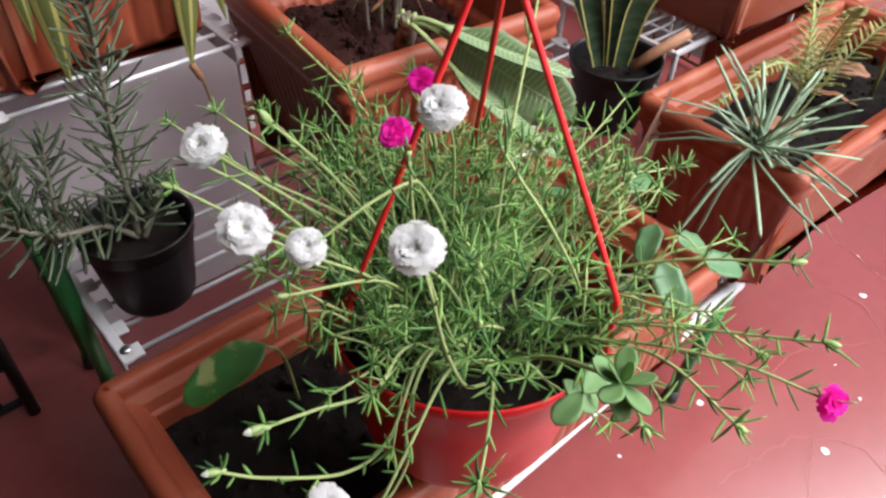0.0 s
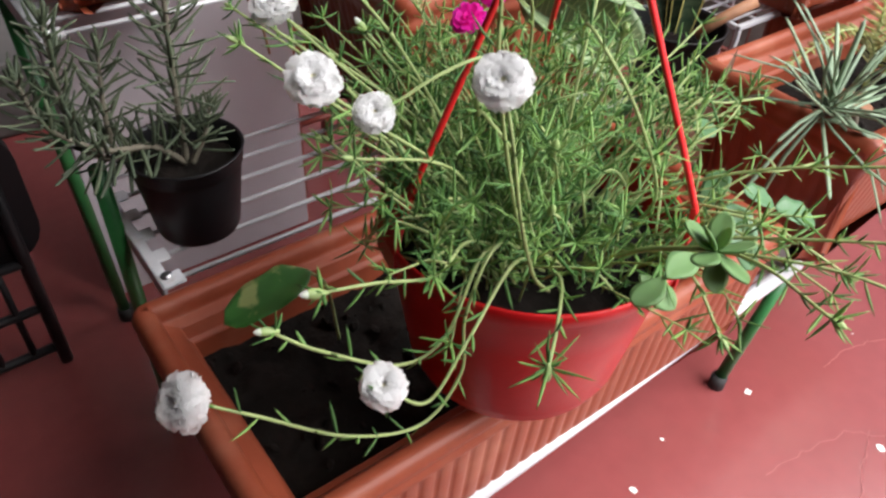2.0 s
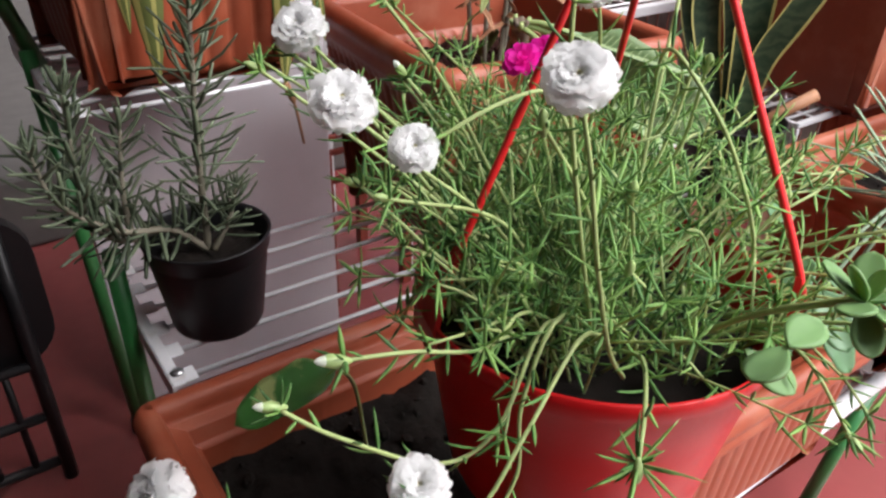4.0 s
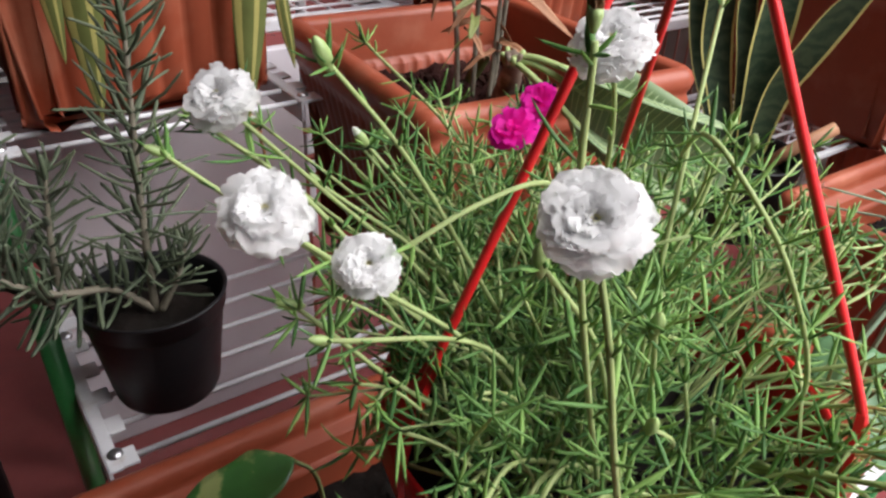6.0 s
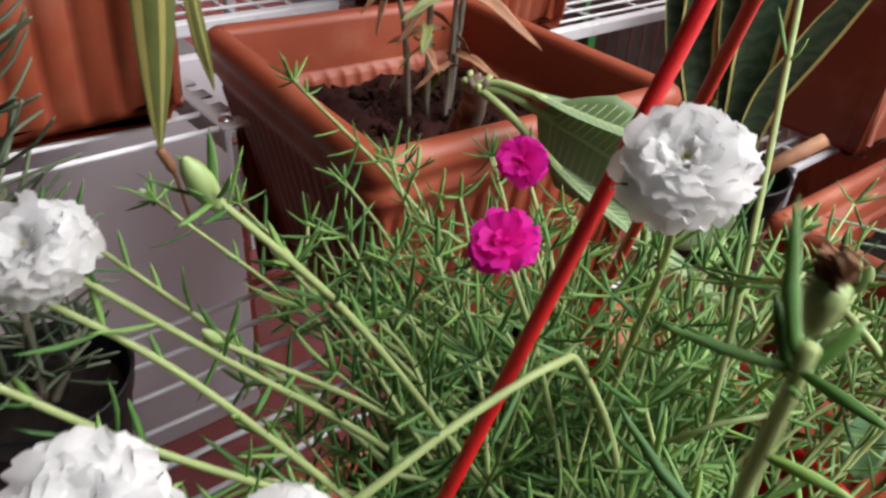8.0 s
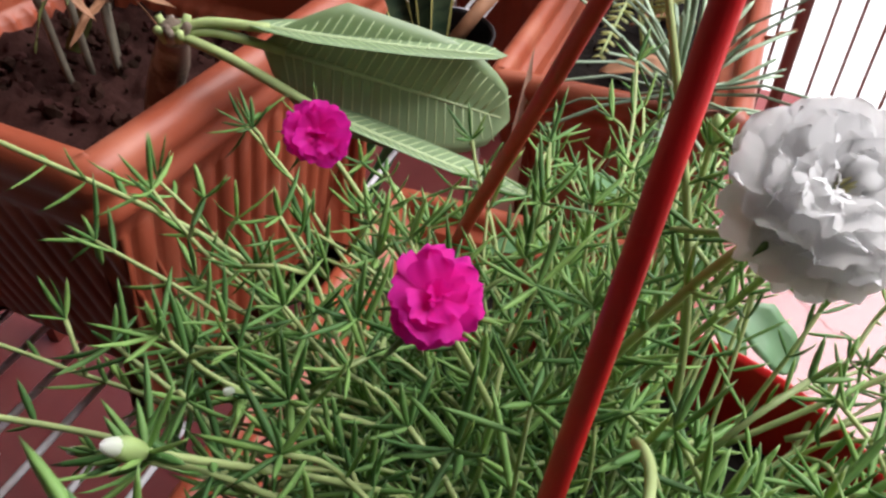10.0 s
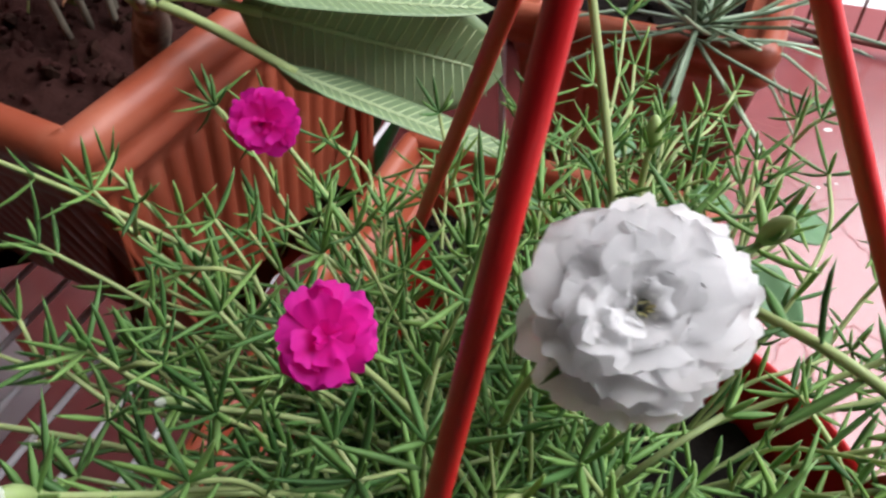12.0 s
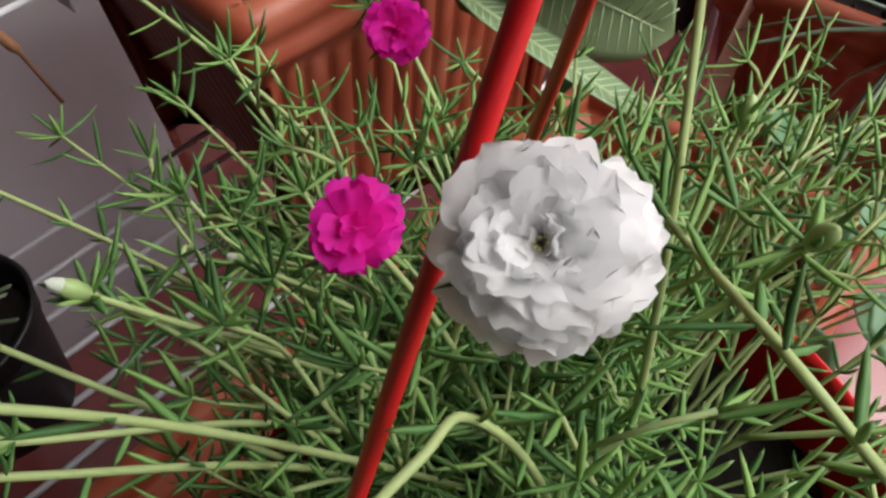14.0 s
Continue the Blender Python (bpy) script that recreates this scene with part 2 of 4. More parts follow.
def ring_points(lx, ly, r, across, corner=6):
    """A rounded rectangle, counter-clockwise: point, outward normal and how far along its side (None in corners)."""
    out = []
    hx, hy = lx / 2 - r, ly / 2 - r
    for (cx, cy, a0), (length, way) in zip(((hx, -hy, -90), (hx, hy, 0), (-hx, hy, 90), (-hx, -hy, 180)),
                                           ((2 * hy, (0, 1)), (2 * hx, (-1, 0)), (2 * hy, (0, -1)), (2 * hx, (1, 0)))):
        for k in range(corner):
            a = radians(a0 + 90 * k / corner)
            out.append(((cx + r * math.cos(a), cy + r * math.sin(a)), (math.cos(a), math.sin(a)), None))
        n = max(2, int(length / across))
        a = radians(a0 + 90)
        for k in range(n):
            s = k / n
            out.append(((cx + r * math.cos(a) + way[0] * length * s, cy + r * math.sin(a) + way[1] * length * s),
                        (math.cos(a), math.sin(a)), s * length))
    return out


def planter_mesh(name, lx, ly, height, mat, taper=0.03, rim=0.022, rib=0.018, rib_depth=0.0025, wall=0.004, deep=False):
    """An open ribbed plastic box: rolled rim with a lip under it, fluted tapering sides, hollow inside, stepped near the rim or, if deep, lower down; base at z 0."""
    h = height
    rows = [(taper + 0.012, 0.0, 0), (taper + 0.004, 0.002, 0), (taper, 0.010, 0)]
    for k in range(5):
        u = k / 4
        rows.append((taper * (1 - u) + (rim * 0.55) * u, 0.014 + (h - 0.052 - 0.014) * u, 1))
    rows += [(rim * 0.5, h - 0.050, 0), (rim * 0.32, h - 0.040, 0), (rim * 0.12, h - 0.036, 0), (rim * 0.02, h - 0.031, 0), (rim * 0.10, h - 0.026, 0),
             (rim * 0.16, h - 0.023, 0), (0.001, h - 0.018, 0), (-0.001, h - 0.011, 0), (rim * 0.10, h - 0.004, 0), (rim * 0.35, h, 0),
             (rim * 0.70, h - 0.001, 0)]
    if deep:
        rows += [(rim * 0.86, h - 0.003, 0), (rim * 0.94, h - 0.008, 0), (rim * 1.02, h - 0.047, 0), (rim + 0.001, h - 0.050, 0), (rim + 0.008, h - 0.053, 1), (rim + 0.010, h - 0.056, 1), (taper + wall + 0.012, 0.012, 0)]
    else:
        rows += [(rim * 0.90, h - 0.005, 0), (rim * 0.96, h - 0.012, 0), (rim * 0.98, h - 0.0165, 0), (rim + 0.0015, h - 0.018, 0), (rim + 0.011, h - 0.019, 0), (rim + 0.0125, h - 0.0205, 0),
                 (rim + 0.013, h - 0.034, 0), (rim + 0.0145, h - 0.0355, 0), (rim + 0.018, h - 0.036, 0), (rim + 0.0185, h - 0.040, 0), (taper + wall + 0.012, 0.012, 0)]
    ring = ring_points(lx, ly, 0.016, rib / 8)
    verts, faces = [], []
    for inset, z, amp in rows:
        for (x, y), (nx, ny), s in ring:
            d = inset
            if amp and s is not None:
                d += rib_depth * (0.5 - 0.5 * abs(math.cos(math.pi * s / rib)) ** 0.6 * 2)
            verts.append((x - nx * d, y - ny * d, z))
    n = len(ring)
    for k in range(len(rows) - 1):
        for s in range(n):
            i, j = k * n + s, k * n + (s + 1) % n
            faces.append((i, j, j + n, i + n))
    faces.append(tuple(reversed(range(n))))
    faces.append(tuple(range((len(rows) - 1) * n, len(rows) * n)))
    return mesh_of(name, verts, faces, mat)


def soil_mesh(name, lx, ly, mat, seed, rough=0.006, step=0.006, round_=False):
    """A lumpy soil surface, centred, with a skirt."""
    nx, ny = max(8, int(lx / step)), max(8, int(ly / step))
    verts, faces = [], []
    for j in range(ny + 1):
        for i in range(nx + 1):
            x, y = (i / nx - 0.5) * lx, (j / ny - 0.5) * ly
            if round_:
                u, v = 2 * x / lx, 2 * y / ly
                x, y = x * math.sqrt(1 - v * v / 2), y * math.sqrt(1 - u * u / 2)
            p = Vector((x * 30 + seed, y * 30, seed))
            q = Vector((x * 110 + seed, y * 110, seed))
            z = rough * (noise.noise(p) + 0.6 * noise.noise(q) + 0.5 * abs(noise.noise(q * 2.3)))
            verts.append((x, y, z))
    for j in range(ny):
        for i in range(nx):
            a = j * (nx + 1) + i
            faces.append((a, a + 1, a + nx + 2, a + nx + 1))
    return mesh_of(name, verts, faces, mat)


def needles(rows, sides=4, bend=0.12, blunt=False):
    """Fleshy needle leaves, joined: rows of base, way, length, radius. Each is a spindle, slightly bent upwards."""
    prof = ((0.0, 0.4), (0.2, 0.85), (0.5, 1.0), (0.8, 0.62), (1.0, 0.0))
    verts, faces = [], []
    if blunt:
        prof = ((0.0, 0.55), (0.15, 0.85), (0.6, 1.0), (0.94, 0.85), (1.0, 0.0))
    vary = random.Random(len(rows))
    curve = bend
    for base, way, length, radius in rows:
        bend = curve * vary.uniform(-0.6, 2.6)
        side = way.cross(Vector((0, 0, 1)))
        side = side.normalized() if side.length > 1e-3 else Vector((1, 0, 0))
        up = side.cross(way).normalized()
        first = len(verts)
        for u, r in prof[:-1]:
            c = base + way * (length * u) + up * (length * bend * u * u)
            for s in range(sides):
                t = 2 * math.pi * s / sides
                verts.append(c + side * (math.cos(t) * r * radius) + up * (math.sin(t) * r * radius * 0.6))
        verts.append(base + way * length + up * (length * bend))
        for k in range(len(prof) - 2):
            for s in range(sides):
                i, j = first + k * sides + s, first + k * sides + (s + 1) % sides
                faces.append((i, j, j + sides, i + sides))
        top, last = first + (len(prof) - 1) * sides, first + (len(prof) - 2) * sides
        for s in range(sides):
            faces.append((last + s, last + (s + 1) % sides, top))
    return verts, faces


def blade(length, width, outline, fold=0.15, droop=0.0, nu=10, nv=6, thick=0.0008, wave=0.0):
    """A leaf along +x, faces up: outline(u) gives the half width as a share; solid."""
    verts, faces = [], []
    for side in (1, -1):
        for i in range(nu + 1):
            u = i / nu
            w = width / 2 * max(outline(u), 0.02)
            for j in range(nv + 1):
                v = 2 * j / nv - 1
                z = fold * width / 2 * abs(v) * outline(u) - droop * length * u * u + wave * math.sin(u * 17 + v * 3) * abs(v)
                verts.append((u * length, v * w, z + side * thick / 2))
    m = (nu + 1) * (nv + 1)
    for i in range(nu):
        for j in range(nv):
            a = i * (nv + 1) + j
            faces.append((a, a + nv + 1, a + nv + 2, a + 1))
            faces.append((m + a, m + a + 1, m + a + nv + 2, m + a + nv + 1))
    edge = [i * (nv + 1) for i in range(nu + 1)] + [nu * (nv + 1) + j for j in range(1, nv + 1)]
    edge += [i * (nv + 1) + nv for i in reversed(range(nu))] + [j for j in reversed(range(1, nv))]
    for k in range(len(edge)):
        a, b = edge[k], edge[(k + 1) % len(edge)]
        faces.append((a, m + a, m + b, b))
    return verts, faces


def aim(at, way, roll=0.0, scale=1.0):
    """A pose whose +x runs along way, with +z as near up as can be."""
    x = Vector(way).normalized()
    y = Vector((0, 0, 1)).cross(x)
    y = y.normalized() if y.length > 1e-3 else Vector((0, 1, 0))
    m = Matrix((x, y, x.cross(y))).transposed().to_4x4()
    return Matrix.Translation(at) @ m @ Matrix.Rotation(roll, 4, "X") @ Matrix.Scale(scale, 4)


def joined(blades):
    """Joins (verts, faces, pose) rows."""
    verts, faces = [], []
    for v, f, m in blades:
        k = len(verts)
        verts += [m @ Vector(p) for p in v]
        faces += [tuple(i + k for i in q) for q in f]
    return verts, faces


OVAL = lambda u: math.sin(math.pi * min(1, u * 0.97 + 0.02)) ** 0.7
LANCE = lambda u: min(1.0, (u * 4) ** 0.7) * (1 - max(0, (u - 0.55) / 0.45) ** 2) ** 0.5
EGG = lambda u: math.sin(math.pi * u ** 1.35) ** 0.6 if 0 < u < 1 else 0.0


# ---- the setting ----
def setting(name, label, me):
    return tagged(new(name, me), label, name.split("_")[0], kind="structure")


setting("floor", "glossy red oxide cement balcony floor with fine cracks", box("floor", (-2.8, -2.6, -0.12), (1.62, 2.6, 0.0), FLOOR))
setting("ground", "bright pale paving outside the balcony", box("ground", (-40, -40, -0.40), (40, 40, -0.20), PALE_GROUND))
# unseen slab, its edges set so the rear shelves fall in shade
setting("ceiling", "unseen off-white ceiling slab, added to shade the rear of the balcony", box("ceiling", (-2.65, -0.80, 2.4), (1.45, 2.6, 2.55), CEIL))
# stands behind the camera, only to keep sky light off the -x faces
setting("wall_front", "unseen grey plastered wall, added to block sky light from the front left", box("wall_front", (-2.65, -0.95, -0.1), (0.20, -0.80, 2.55), PLASTER))
# back and side walls out of view, added to darken the inner end
setting("wall_back", "unseen grey plastered wall, added to close the balcony off from sky light", box("wall_back", (-2.65, 2.6, -0.1), (1.72, 2.75, 2.55), PLASTER))
setting("wall_side", "unseen grey plastered wall, added to close the balcony off from sky light", box("wall_side", (-2.8, -1.25, -0.1), (-2.65, 2.75, 2.55), PLASTER))
setting("step", "weathered grey concrete step against the wall", box("step", (-1.6, 0.98, 0.0), (0.78, 2.6, 0.15), CONCRETE, 0.01))


# added wall: hides the bright ground and cuts +x light at the back
setting("wall_parapet", "low weathered wall added outside the railing to block the brightness beyond", box("wall_parapet", (1.80, 0.20, -0.2), (1.95, 2.75, 1.0), SCREEN_WALL))


def floor_marks():
    """Paint spots and hairline cracks, a millimetre proud of the cement."""
    rng = random.Random(5)
    verts, faces = [], []
    for k in range(46):
        x, y, r = rng.uniform(0.35, 1.6), rng.uniform(-1.2, 0.0), rng.uniform(0.002, 0.007)
        if k > 26:
            r *= 0.4
        k0, n = len(verts), 9
        verts += [(x + r * rng.uniform(0.6, 1.2) * math.cos(a * 6.283 / n), y + r * rng.uniform(0.6, 1.3) * math.sin(a * 6.283 / n), 0.0012) for a in range(n)]
        faces.append(tuple(range(k0, k0 + n)))
    setting("floor_spots", "small white paint spots spattered on the red floor", mesh_of("floor_spots", verts, faces, CHIP))["kind"] = "stuff"
    verts, faces = [], []
    for x, y, a in ((0.62, -0.36, 0.2), (0.55, -0.55, 1.2), (0.75, -0.75, 2.4), (0.95, -0.5, 0.9), (0.5, -0.42, -0.6), (1.2, -0.35, 1.9), (0.85, -0.3, -0.4), (1.15, -0.8, 0.4)):
        for k in range(26):
            b = a + rng.uniform(-0.5, 0.5)
            nx, ny, w = x + 0.012 * math.cos(b), y + 0.012 * math.sin(b), 0.0006
            s, c = math.sin(b) * w, math.cos(b) * w
            k0 = len(verts)
            verts += [(x - s, y + c, 0.001), (x + s, y - c, 0.001), (nx + s, ny - c, 0.001), (nx - s, ny + c, 0.001)]
            faces.append((k0, k0 + 1, k0 + 2, k0 + 3))
            x, y, a = nx, ny, a + rng.uniform(-0.25, 0.25)
    setting("floor_cracks", "fine pale cracks across the red floor", mesh_of("floor_cracks", verts, faces, CRACK))["kind"] = "stuff"


floor_marks()


def railing():
    """Iron balcony railing at the open side: posts, two rails and thin bars."""
    r = thing("railing", "rust-brown iron balcony railing with thin upright bars", "railing", (1.515, 0, 0), -6.7, kind="structure")
    for z in (0.018, 0.95):
        part("rail", tube("rail", [(0, -2.5, z), (0, 2.5, z)], 0.0055, RAIL), r)
    bar = tube("bar", [(0, 0, 0.02), (0, 0, 0.95)], 0.0030, RAIL, 6)
    post = tube("post", [(0, 0, 0), (0, 0, 0.97)], 0.0105, RAIL, 8)
    for k in range(126):
        part("bar", bar, r, m=pose(0, -2.5 + 0.04 * k, 0))
    for k in range(11):
        part("post", post, r, m=pose(0, -2.5 + 0.5 * k + 0.13, 0))


railing()


# ---- the stepped plant stand: white wire tiers on green legs ----
def tier(name, label, x0, x1, y0, y1, z, wires, edge=0.022):
    """One tier: flat end bars with screws, wires from bar to bar."""
    t = thing(name, label, "plant stand", (0, 0, 0))
    for x in (x0, x1):
        bar = part("end_bar", box("end_bar", (x - edge / 2, y0 - 0.012, z), (x - 0.001, y1 + 0.012, z + 0.003), WHITE, 0.0008), t)
        for k in range(wires):
            y = y0 + (y1 - y0) * k / (wires - 1)
            part("tab", box("tab", (x - 0.0015, y - 0.011, z + 0.0001), (x + edge / 2, y + 0.008, z + 0.0029), WHITE, 0.0007), bar)
        part("end_flange", box("end_flange", (x - edge / 2 - 0.001, y0 - 0.012, z - 0.018), (x - edge / 2 + 0.002, y1 + 0.012, z + 0.002), WHITE, 0.0006), t)
        for y in (y0 + 0.004, y1 - 0.02):
            head = lathe("screw", [(0.0001, 0.0032), (0.003, 0.003), (0.0055, 0.0015), (0.006, 0.0), (0.006, -0.002)], STEEL, 16)
            part("screw", head, bar, "zinc screw head", pose(x - 0.003, y, z + 0.003))
    for k in range(wires):
        y = y0 + (y1 - y0) * k / (wires - 1)
        part("wire", tube("wire", [(x0, y, z - 0.001), ((x0 + x1) / 2, y, z - 0.002), (x1, y, z - 0.001)], 0.0026, WHITE, 8), t)
    return t


TIER = "white-painted steel wire tier of a plant stand"
mid = tier("plant_shelf", TIER, 0.048, 0.86, 0.036, 0.226, 0.346, 6)
high = tier("plant_shelf", TIER + ", worn", 0.040, 0.300, 0.222, 0.500, 0.520, 9)
low = tier("plant_shelf", TIER + " near the floor", 0.04, 0.745, -0.215, 0.00, 0.200, 6)
part("front_rail", tube("front_rail", [(-0.03, -0.256, 0.206), (0.758, -0.231, 0.206)], 0.0100, WHITE, 12), low, "thick white front rail")
for pts in (((0.030, 0.378, 0.540), (0.048, 0.378, 0.012)), ((0.028, 0.125, 0.430), (0.037, 0.174, 0.012)), ((-0.070, 0.385, 0.90), (0.045, 0.385, 0.50)),
            ((0.756, -0.228, 0.200), (0.687, -0.227, 0.012)), ((0.715, 0.05, 0.34), (0.72, 0.20, 0.012)), ((0.85, 0.10, 0.34), (0.85, 0.25, 0.012)), ((0.06, -0.23, 0.21), (0.04, -0.26, 0.012)),
            ((0.295, 0.45, 0.52), (0.30, 0.47, 0.012))):
    owner = high if pts[0][2] > 0.38 else (low if pts[0][2] < 0.30 else mid)
    leg = part("leg", tube("leg", pts, 0.0085, GREEN_TUBE, 10), owner, "green-painted steel tube leg")
    if pts[1][2] < 0.05:
        part("foot", tube("foot", [(*pts[1][:2], 0.022), (*pts[1][:2], 0.0)], 0.0115, RUBBER, 10), leg, "black rubber foot")

board = tagged(new("white_board", box("white_board", (0.055, 0.430, 0.0), (0.388, 0.445, 0.505), PANEL, 0.002)),
               "pale lilac-white board standing on the floor behind the shelves", "board")

# two white grid shelves behind, the second a step lower
def grid_shelf(label, x0, x1, y0, y1, z, posts, post_mat, wires, bar=0.008):
    g = thing("plant_shelf", label, "plant stand", (0, 0, 0))
    for y in (y0, y1):
        part("frame_bar", box("frame_bar", (x0 - bar, y - bar, z - 2 * bar), (x1 + bar, y + bar, z), WHITE, 0.002), g)
    for x in (x0, x1):
        part("frame_bar", box("frame_bar", (x - bar, y0 + bar, z - 2 * bar - 0.001), (x + bar, y1 - bar, z - 0.001), WHITE, 0.002), g)
    for x in posts:
        for y in (y0, y1):
            part("leg", box("leg", (x - bar * 0.95, y - bar * 0.95, 0.0), (x + bar * 0.95, y + bar * 0.95, z - 2 * bar), post_mat, 0.002), g)
    for k in range(wires):
        y = y0 + (y1 - y0) * (k + 1) / (wires + 1)
        part("wire", tube("wire", [(x0, y, z - 0.004), (x1, y, z - 0.004)], 0.0024, WHITE, 6), g)
    for k in range(1, 6):
        x = x0 + (x1 - x0) * k / 6
        part("cross_wire", tube("cross_wire", [(x, y0, z - 0.008), (x, y1, z - 0.008)], 0.0022, WHITE, 6), g)
    return g


grid_shelf("white wire grid shelf behind the square planter", 0.335, 0.565, 0.50, 0.80, 0.522, (0.335, 0.565), WHITE, 6)
grid_shelf("white wire grid shelf under a smooth terracotta planter", 0.870, 1.205, 0.015, 0.235, 0.413, (0.870, 1.205), WHITE, 9, 0.004)
grid_shelf("low white wire grid shelf on green posts", 0.585, 1.20, 0.318, 0.62, 0.500, (0.845, 1.19), GREEN_TUBE, 9)


def red_rack():
    """A low rack of red-brown iron bars on the floor, half hidden by the shelves."""
    r = thing("iron_rack", "low red-brown iron rack with bars, on the floor", "rack", (0, 0, 0))
    for x in (0.412, 0.56):
        for y in (0.50, 0.66):
            part("leg", box("leg", (x - 0.009, y - 0.009, 0.0), (x + 0.009, y + 0.009, 0.295), RAIL_RED, 0.001), r)
    for z in (0.288, 0.240, 0.150):
        for y in (0.50, 0.66):
            part("bar", tube("bar", [(0.38, y, z), (0.59, y, z)], 0.0055, RAIL_RED, 8), r)
        for x in (0.412, 0.56):
            part("side_bar", tube("side_bar", [(x, 0.49, z - 0.012), (x, 0.67, z - 0.012)], 0.0055, RAIL_RED, 8), r)


red_rack()


# ---- planters and pots ----
def clod_mesh(name, lx, ly, n, mat, seed):
    """Loose uneven crumbs strewn over the soil, joined."""
    r = random.Random(seed)
    bm = bmesh.new()
    bmesh.ops.create_icosphere(bm, subdivisions=1, radius=1.0)
    unit = [v.co.copy() for v in bm.verts]
    tris = [[v.index for v in f.verts] for f in bm.faces]
    bm.free()
    verts, faces = [], []
    for k in range(n):
        at = Vector((r.uniform(-lx / 2, lx / 2), r.uniform(-ly / 2, ly / 2), r.uniform(0.0, 0.004)))
        size = 0.0016 + 0.006 * r.random() ** 3
        sq = Vector((r.uniform(0.7, 1.3), r.uniform(0.7, 1.3), r.uniform(0.5, 0.9))) * size
        turn = Euler((r.uniform(0, 6), r.uniform(0, 6), r.uniform(0, 6))).to_matrix()
        k0 = len(verts)
        verts += [at + turn @ Vector([c * s * r.uniform(0.8, 1.2) for c, s in zip(u, sq)]) for u in unit]
        faces += [[i + k0 for i in t] for t in tris]
    return mesh_of(name, verts, faces, mat, False)


def planter(label, at, turn, lx, ly, h, mat=TERRA, soil=SOIL, soil_drop=0.045, rib=0.018, rib_depth=0.003, taper=0.035, seed=1.0, rough=0.006, clods=0, deep=False):
    p = thing("planter", label, "planter", at, turn)
    part("tub", planter_mesh("tub", lx, ly, h, mat, taper=taper, rib=rib, rib_depth=rib_depth, deep=deep), p)
    part("soil", soil_mesh("soil", lx - 0.062 - taper * 0.3, ly - 0.062 - taper * 0.3, soil, seed, rough), p, "dark soil", pose(0, 0, h - soil_drop))
    if clods:
        part("soil_crumb", clod_mesh("soil_crumb", lx - 0.085, ly - 0.085, clods, soil, seed), p, "loose soil crumbs", pose(0, 0, h - soil_drop), "stuff")
    return p


trough = planter("terracotta-coloured ribbed plastic trough half filled with dark soil", (0.301, -0.130, 0.203), 0, 0.608, 0.278, 0.159, taper=0.018, soil_drop=0.064, seed=3.0, rough=0.009, clods=260)
square = planter("square terracotta-coloured plastic planter with crumbly brown soil", (0.4416, 0.1441, 0.349), -5, 0.280, 0.300, 0.228, soil=SOIL_RED, soil_drop=0.062, deep=True, rib=0.0165, rib_depth=0.0045, taper=0.045, seed=7.0, rough=0.012, clods=420)
trough_far = planter("terracotta-coloured plastic trough with dry leaves on the soil", (0.945, -0.166, 0.240), -1, 0.500, 0.236, 0.196, soil_drop=0.06, rib_depth=0.002, seed=11.0, clods=150)
ribbed = planter("large ribbed terracotta plastic planter on the upper shelf", (0.165, 0.362, 0.523), 2, 0.250, 0.270, 0.24, rib=0.026, rib_depth=0.007, taper=0.030, seed=13.0)
dark = planter("smooth terracotta-coloured plastic planter on a wire grid shelf", (1.068, 0.098, 0.414), -2, 0.275, 0.280, 0.210, rib_depth=0.0, taper=0.022, seed=17.0)
planter("ribbed terracotta planter on the low grid shelf", (0.715, 0.436, 0.5005), 0, 0.220, 0.260, 0.24, rib=0.020, rib_depth=0.006, taper=0.032, deep=True, seed=31.0)
planter("small ribbed terracotta planter on the low grid shelf", (1.056, 0.470, 0.5005), 0, 0.18, 0.20, 0.16, rib=0.020, rib_depth=0.006, seed=37.0)
planter("tall terracotta-coloured plastic planter standing on the floor", (1.38, 0.06, 0.0), -4, 0.26, 0.28, 0.42, rib_depth=0.002, seed=29.0)
tagged(new("planter_block", box("planter_block", (0.93, -0.13, 0.0), (1.10, -0.06, 0.239), CONCRETE, 0.006)), "weathered concrete block under the trough", "block")


def nursery_pot(at, r, h, label):
    p = thing("nursery_pot", label, "flower pot", at)
    k = r / 0.052
    body = [(0.036 * k, 0.003), (0.0375 * k, 0.0), (0.039 * k, 0.004), (0.0485 * k, h * 0.80), (0.0485 * k, h * 0.83), (0.0505 * k, h * 0.84), (r, h * 0.985), (r + 0.0012, h), (r - 0.0012, h + 0.0008),
            (r - 0.003, h - 0.004), (0.047 * k, h * 0.82), (0.037 * k, 0.006), (0.0001, 0.006)]
    part("pot", lathe("pot", body, BLACK, 56), p)
    part("soil", soil_mesh("soil", 0.088 * k, 0.088 * k, SOIL, at[0] * 50, 0.006, 0.003, True), p, "dark soil with plant litter", pose(0, 0, h * 0.74))
    return p


POT = "small thin black plastic nursery pot"
nursery_pot((0.104, 0.100, 0.3485), 0.0555, 0.093, POT)
nursery_pot((0.737, 0.024, 0.3485), 0.062, 0.096, POT + " with a snake plant")

# ---- the red hanging pot ----
POT_C, RIM_Z, BASE_Z = Vector((0.231, -0.239, 0.0)), 0.534, 0.392
pot = thing("hanging_pot", "glossy red plastic hanging pot on three straps above the trough", "hanging pot", (POT_C.x, POT_C.y, BASE_Z))
H = RIM_Z - BASE_Z
